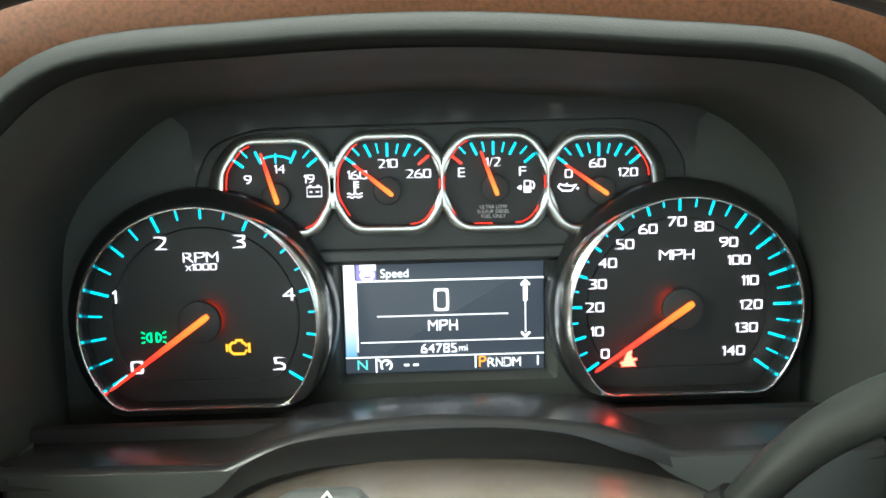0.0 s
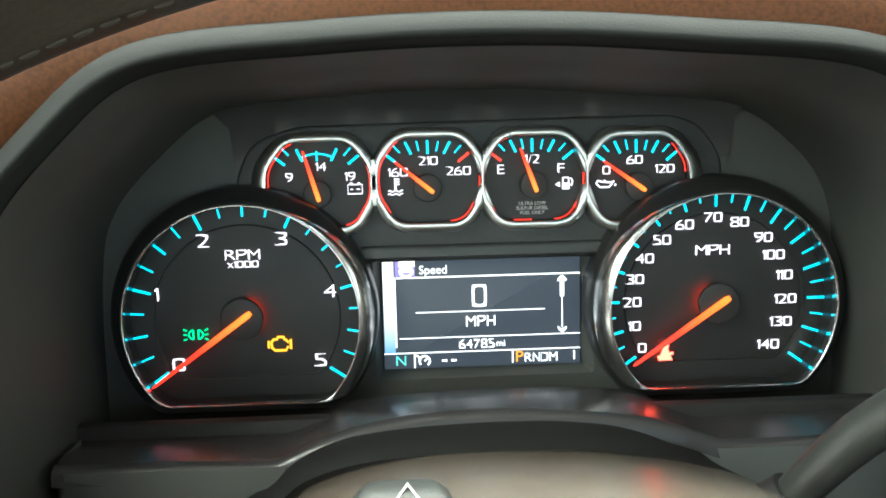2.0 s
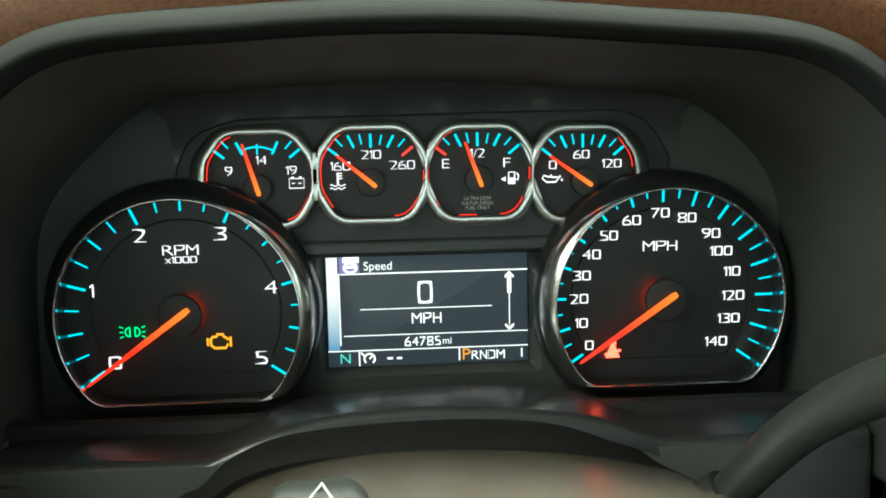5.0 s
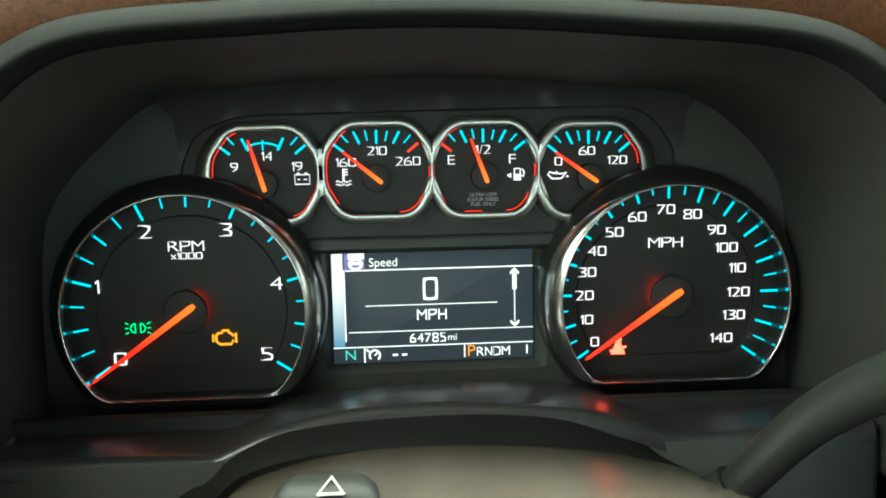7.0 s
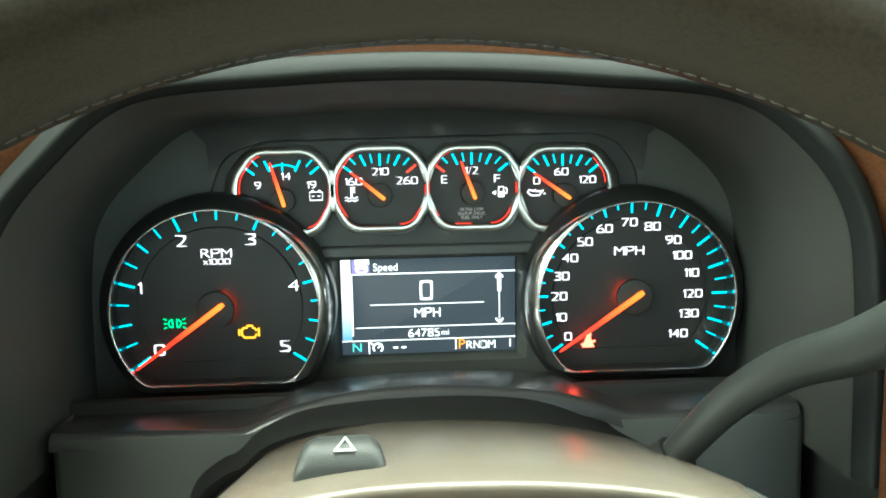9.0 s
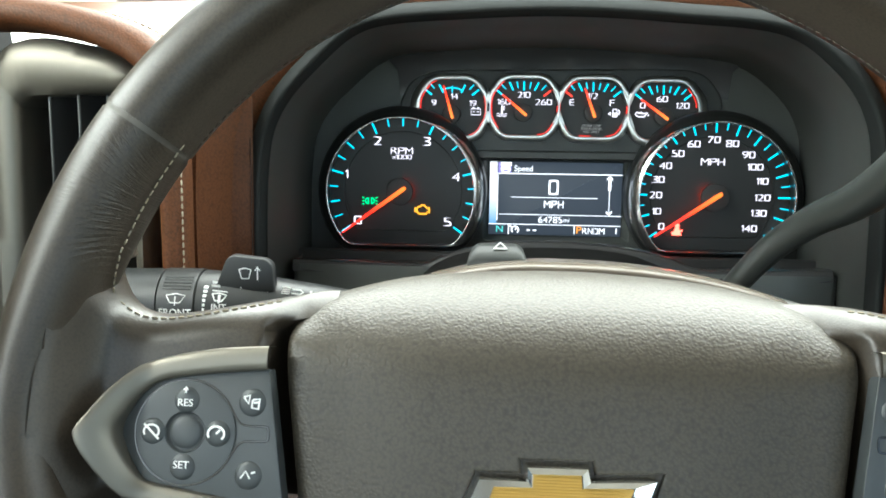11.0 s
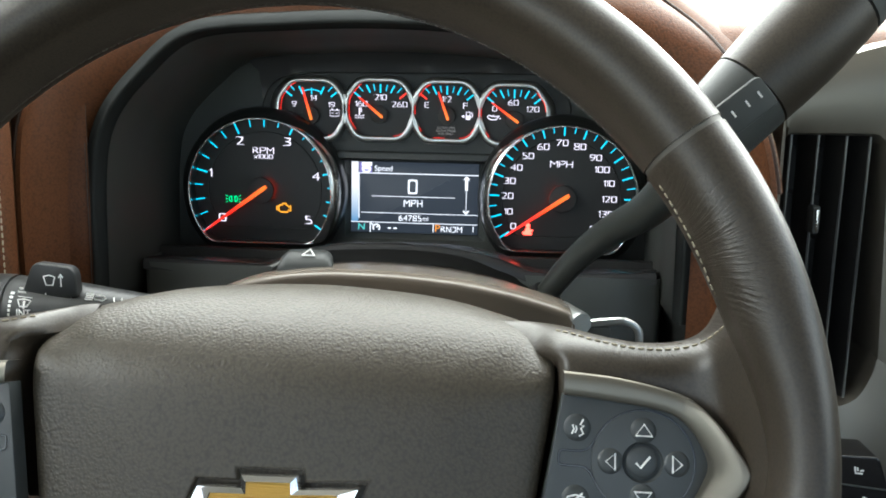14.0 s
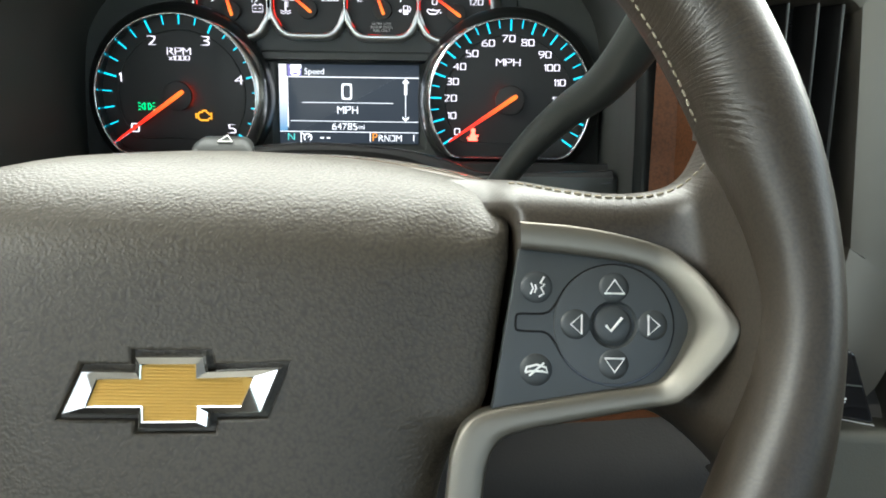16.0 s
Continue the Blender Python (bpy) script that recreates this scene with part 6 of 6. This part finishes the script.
seat_sw = thing("seat_heater_switches", "black heated seat switches with white seat signs", "switch")
line = fillet([(0.2500, -0.1200), (0.2835, -0.1205), (0.2985, -0.1600), (0.2500, -0.1510)], 0.003, 4)
part("plate", prism(line, -0.1720, -0.140, 0.001), GLOSSBLACK, seat_sw, "gloss black plate")
part("chrome_line", tube([(0.2500, -0.1722, -0.1522), (0.2980, -0.1722, -0.1612)], 0.0009, 8), CHROME, seat_sw)
part("gap", tube([(0.2505, -0.1722, -0.1358), (0.2895, -0.1722, -0.1395)], 0.0005, 6), GREY, seat_sw)
for x, z in ((0.2725, -0.1290), (0.2790, -0.1468)):
    part("seat_sign", strokes([[(-0.0020, 0.0028), (-0.0014, -0.0010), (0.0026, -0.0012)], [(-0.0006, 0.0024), (-0.0002, 0.0002)], [(0.0030, 0.0006), (0.0010, 0.0004)]], 0.0010, -0.1726, x, z), PRINT, seat_sw)
centre = thing("centre_stack", "champagne-edged centre stack beside the wheel", "dash trim")
part("side", prism(fillet([(0.222, -0.50), (0.60, -0.50), (0.60, 0.10), (0.332, 0.098), (0.338, 0.0), (0.316, -0.130), (0.335, -0.19), (0.325, -0.30), (0.222, -0.32)], 0.01, 4), -0.138, 0.05, 0.004), CHAMPAGNE, centre, "", 50)
part("lower_pad", prism(fillet([(0.20, -0.50), (0.40, -0.50), (0.40, -0.20), (0.33, -0.178), (0.20, -0.176)], 0.01, 4), -0.146, -0.04, 0.006), material("olive_trim", (0.085, 0.082, 0.064), 0.55, vary=0.1, scale=30, grain=0.3, grain_scale=900), centre, "", 50)


# ---- what stands round it: pillar, windshield, cowl, cabin ----
def box_wall(name, x0, x1, y0, y1, z0, z1, mat, label, category="wall"):
    ob = new(name, mesh_of(name, block((x0 + x1) / 2, (y0 + y1) / 2, (z0 + z1) / 2, x1 - x0, y1 - y0, z1 - z0, 0.004), mat))
    return tagged(ob, label, category, kind="structure")


pillar = thing("windshield_pillar", "cream trim of the windshield pillar", "pillar trim")
upper = smooth_path([(-0.343, 0.177, 0.158), (-0.3455, 0.150, 0.166), (-0.348, 0.110, 0.176), (-0.347, 0.060, 0.191), (-0.345, 0.020, 0.207), (-0.362, -0.050, 0.246), (-0.400, -0.160, 0.312), (-0.460, -0.320, 0.405)], 30)
lower = smooth_path([(-0.326, 0.140, 0.159), (-0.310, 0.094, 0.152), (-0.303, 0.050, 0.144), (-0.302, 0.000, 0.135), (-0.304, -0.040, 0.128), (-0.345, -0.058, 0.124), (-0.420, -0.072, 0.121), (-0.620, -0.100, 0.115)], 30)
rows = [[(p.x - 0.004, p.y + 0.035, p.z - 0.004) for p in upper], [tuple(p) for p in upper]]
for t, out in ((0.06, 0.003), (0.2, 0.003), (0.4, -0.003), (0.6, -0.009), (0.8, -0.012), (0.93, -0.007), (1.0, 0.0)):
    rows.append([tuple(p.lerp(q, t) + Vector((0.35, -0.60, 0.70)) * out) for p, q in zip(upper, lower)])
part("cover", grid(rows), BEIGE, pillar, "", 70)
frit = smooth_path([(p.x + 0.003, p.y + 0.008, p.z + 0.001) for p in upper[::-3]] + [(-0.338, 0.200, 0.166)], 40)
part("frit", tube(frit, [(0.0026 + 0.004 * math.exp(-((k - 39) / 5) ** 2), 0.003) for k in range(40)], 8), RUBBER, pillar, "black glass edge", 60)
part("corner_seal", ([(-0.343, 0.176, 0.1605), (-0.352, 0.215, 0.171), (-0.285, 0.262, 0.1830), (-0.290, 0.150, 0.1660), (-0.318, 0.130, 0.1625), (-0.343, 0.176, 0.1545), (-0.352, 0.215, 0.165), (-0.285, 0.262, 0.1770), (-0.290, 0.150, 0.1600), (-0.318, 0.130, 0.1565)], [(0, 1, 2, 3, 4), (9, 8, 7, 6, 5)] + [(i, (i + 1) % 5, 5 + (i + 1) % 5, 5 + i) for i in range(5)]), RUBBER, pillar, "black rubber corner at the glass")
hnd = smooth_path([(-0.330, -0.040, 0.256), (-0.326, -0.050, 0.222), (-0.331, -0.060, 0.198), (-0.350, -0.066, 0.1885), (-0.380, -0.070, 0.1905), (-0.430, -0.085, 0.206), (-0.50, -0.12, 0.236)], 22)
handle = thing("grab_handle", "cream grab handle on the windshield pillar", "grab handle")
part("bar", tube(hnd, [(0.0125, 0.011)] * 22, 16, (0, 1, 0)), BEIGE, handle)
part("foot", tube([(-0.334, -0.035, 0.245), (-0.365, 0.000, 0.262)], 0.013, 14), BEIGE, handle)

grille = thing("dash_grille", "grey ribbed grille on the dash beside the pillar", "grille")
gl = [(-0.306, -0.046), (-0.222, 0.000), (-0.262, 0.090), (-0.285, 0.140), (-0.318, 0.142)]
part("plate", ([(x, y, dash_z(y) + 0.002) for x, y in gl] + [(x, y, dash_z(y) - 0.004) for x, y in gl], [(0, 1, 2, 3, 4), (9, 8, 7, 6, 5)] + [(i, (i + 1) % 5, 5 + (i + 1) % 5, 5 + i) for i in range(5)]), GRILLE, grille)
for k in range(30):
    x, y = -0.302 + 0.0025 * k, -0.042 + 0.0014 * k
    part("rib", tube([(x, y, dash_z(y) + 0.0028), (x - 0.004 - 0.0007 * k, min(y + 0.03 + 0.005 * k, 0.13), dash_z(min(y + 0.03 + 0.005 * k, 0.13)) + 0.0028)], 0.0008, 5), GRILLE, grille)
slot = thing("defroster_slot", "dark defroster slot along the windshield", "air slot")
part("slot", ([(0.100, 0.252, dash_z(0.252) + 0.002), (0.105, 0.238, dash_z(0.238) + 0.002), (1.05, 0.238, dash_z(0.238) + 0.002), (1.05, 0.268, dash_z(0.268) + 0.002), (0.105, 0.268, dash_z(0.268) + 0.002),
               (0.100, 0.252, dash_z(0.252) - 0.004), (0.105, 0.238, dash_z(0.238) - 0.004), (1.05, 0.238, dash_z(0.238) - 0.004), (1.05, 0.268, dash_z(0.268) - 0.004), (0.105, 0.268, dash_z(0.268) - 0.004)],
              [(0, 1, 2, 3, 4), (9, 8, 7, 6, 5)] + [(i, (i + 1) % 5, 5 + (i + 1) % 5, 5 + i) for i in range(5)]), SLOT, slot)

# sheet of paper on the dash, white in front and green behind
sheet = thing("paper_sheet", "white paper sheet with green print lying on the dash", "paper")
corner = [Vector((-0.2985, 0.134)), Vector((-0.229, 0.000)), Vector((0.100, 0.150)), Vector((0.090, 0.285))]
rows = []
for i in range(9):
    v, row = i / 8, []
    for j in range(15):
        u = j / 14
        q = corner[0].lerp(corner[3], u).lerp(corner[1].lerp(corner[2], u), v)
        row.append((q.x, q.y, dash_z(q.y) + 0.0045 + 0.0010 * math.sin(u * 5 + v)))
    rows.append(row)
part("front", grid(rows), PAPER, sheet, "", 60)
part("fold", loft([[(x, y, dash_z(y) + 0.003 + dz) for x, y in ((-0.231, 0.003), (-0.188, 0.010), (-0.184, -0.036), (-0.214, -0.0417))] for dz in (0.0, 0.0012)]), GREENPAPER, sheet, "green printed fold", 60)
# the sheet's green reflection in the glass, built as a coloured strip
card = thing("green_reflection", "bright green strip in place of the paper's reflection in the windshield", "card")
part("card", grid([[(-0.255 + 0.225 * u, 0.338 + 0.004 * v, 0.182 + 0.016 * u + v * (0.005 + 0.019 * min(1, u * 2.2))) for u in [j / 8 for j in range(9)]] for v in (0, 0.5, 1)]), PALEGREEN, card)

# cowl, wiper and bonnet outside
cowl = thing("cowl", "grey plastic cowl below the windshield", "cowl")
part("panel", grid([[(x, y, z) for x in (-0.40, -0.20, -0.03, 0.20, 0.5, 1.1)] for y, z in ((0.340, 0.190), (0.345, 0.200), (0.36, 0.209), (0.42, 0.212))]), COWL, cowl, "", 60)
part("seal", tube(smooth_path([(-0.321, 0.131, 0.164), (-0.298, 0.173, 0.171), (-0.271, 0.205, 0.177), (-0.201, 0.24, 0.183), (-0.097, 0.288, 0.192), (-0.027, 0.321, 0.198), (0.3, 0.331, 0.2), (0.6, 0.333, 0.2005), (1.15, 0.33, 0.198)], 40), 0.0030, 8), RUBBER, cowl, "black rubber seal")
wiper = thing("wiper_arm", "grey wiper arm pivot on the cowl", "wiper")
part("cap", loft([at(fillet([(0.205, 0.211), (0.300, 0.211), (0.302, 0.226), (0.296, 0.2315), (0.236, 0.2310), (0.222, 0.2240)], 0.004, 4), y) for y in (0.360, 0.400)]), COWL, wiper, "rounded pivot cap", 50)
part("arm", prism(fillet([(-0.045, 0.206), (0.225, 0.206), (0.225, 0.2230), (0.210, 0.2270), (-0.020, 0.2285)], 0.003, 3), 0.362, 0.385, 0.002), COWL, wiper, "broad flat arm", 50)
part("pivot_nut", loft([[(0.305 + r * math.cos(k * math.pi / 8), y, 0.2185 + r * math.sin(k * math.pi / 8)) for k in range(16)] for r, y in ((0.0030, 0.400), (0.0075, 0.396), (0.0085, 0.374), (0.0070, 0.366), (0.0030, 0.364))]), COWL, wiper, "rounded nut cover")
part("linkage", tube([(0.30, 0.372, 0.2120), (0.45, 0.371, 0.2125), (0.62, 0.371, 0.2120), (0.95, 0.370, 0.2100)], 0.0034, 10), COWL, wiper, "slim grey arm along the cowl")
part("washer_hose", tube([(0.060, 0.366, 0.2065), (0.13, 0.360, 0.2110), (0.23, 0.362, 0.2120)], 0.0022, 8), RUBBER, wiper)
bonnet = thing("bonnet", "white painted truck bonnet seen through the windshield", "bonnet", C.inverted())
rows = []
for y in (0.425, 0.45, 0.62, 0.9, 1.3, 1.75, 1.85):
    rows.append([(x + 0.27, y, 1.392 - 0.035 * max(0.0, (0.62 - y) / 0.195) - 0.03 * (abs(x) / 0.75) ** 3 - (0.25 if y > 1.8 else 0.03 * (y - 0.6))) for x in [-0.85 + 1.7 * k / 20 for k in range(21)]])
part("skin", grid(rows), WHITEPAINT, bonnet, "", 60)
board = thing("wooden_board", "tan wooden board lying beyond the windshield", "board", C.inverted())
part("plank", block(0.285, 0.685, 1.3935, 0.17, 0.10, 0.008, 0.003), WOOD, board)

ground = new("ground", mesh_of("ground", ([(-60, -60, 0), (60, -60, 0), (60, 60, 0), (-60, 60, 0)], [(0, 1, 2, 3)]), GROUND))
tagged(ground, "pale concrete ground", "ground", kind="structure")
# added glowing sheet that stands in for the blown-out daylight outside
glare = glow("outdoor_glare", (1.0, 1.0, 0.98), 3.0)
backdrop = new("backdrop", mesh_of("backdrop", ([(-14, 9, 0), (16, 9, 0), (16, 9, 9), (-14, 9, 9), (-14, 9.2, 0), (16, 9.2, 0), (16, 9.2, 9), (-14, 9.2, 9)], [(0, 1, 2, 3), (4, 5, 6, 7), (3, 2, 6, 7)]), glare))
tagged(backdrop, "glowing white sheet added for the outdoor glare beyond the windshield", "backdrop", kind="structure")

# plain cabin round the camera
box_wall("floor", -0.72, 1.45, -1.95, 0.55, 0.42, 0.46, CLOTH, "dark carpet floor", "floor")
box_wall("ceiling", -0.72, 1.45, -1.95, -0.15, 1.96, 2.0, HEADLINER, "grey cloth headliner", "ceiling")
box_wall("wall_front", -0.72, 1.45, 0.42, 0.50, 0.46, 1.28, CLOTH, "dark bulkhead below the windshield")
box_wall("wall_rear", -0.72, 1.45, -1.98, -1.93, 0.46, 1.45, CLOTH, "dark rear wall below the window")
for name, x0, x1 in (("wall_left", -0.76, -0.70), ("wall_right", 1.43, 1.49)):
    box_wall(name, x0, x1, -1.95, 0.50, 0.46, 1.36, CLOTH, "dark door lining below the window")
for name, x0, x1, y0, y1 in (("pillar_left", -0.76, -0.70, -1.10, -0.98), ("pillar_right", 1.43, 1.49, -1.10, -0.98), ("pillar_rear_left", -0.76, -0.64, -1.98, -1.80), ("pillar_rear_right", 1.37, 1.49, -1.98, -1.80)):
    box_wall(name, x0, x1, y0, y1, 1.36, 1.97, HEADLINER, "grey cloth pillar trim", "pillar")
door = thing("door_panel", "dark upper door lining beside the dash", "door panel")
part("lining", prism(fillet([(-0.70, -0.9), (-0.50, -0.9), (-0.50, 0.10), (-0.53, 0.238), (-0.70, 0.14)], 0.02, 4), -0.62, 0.05, 0.01), CLOTH, door)
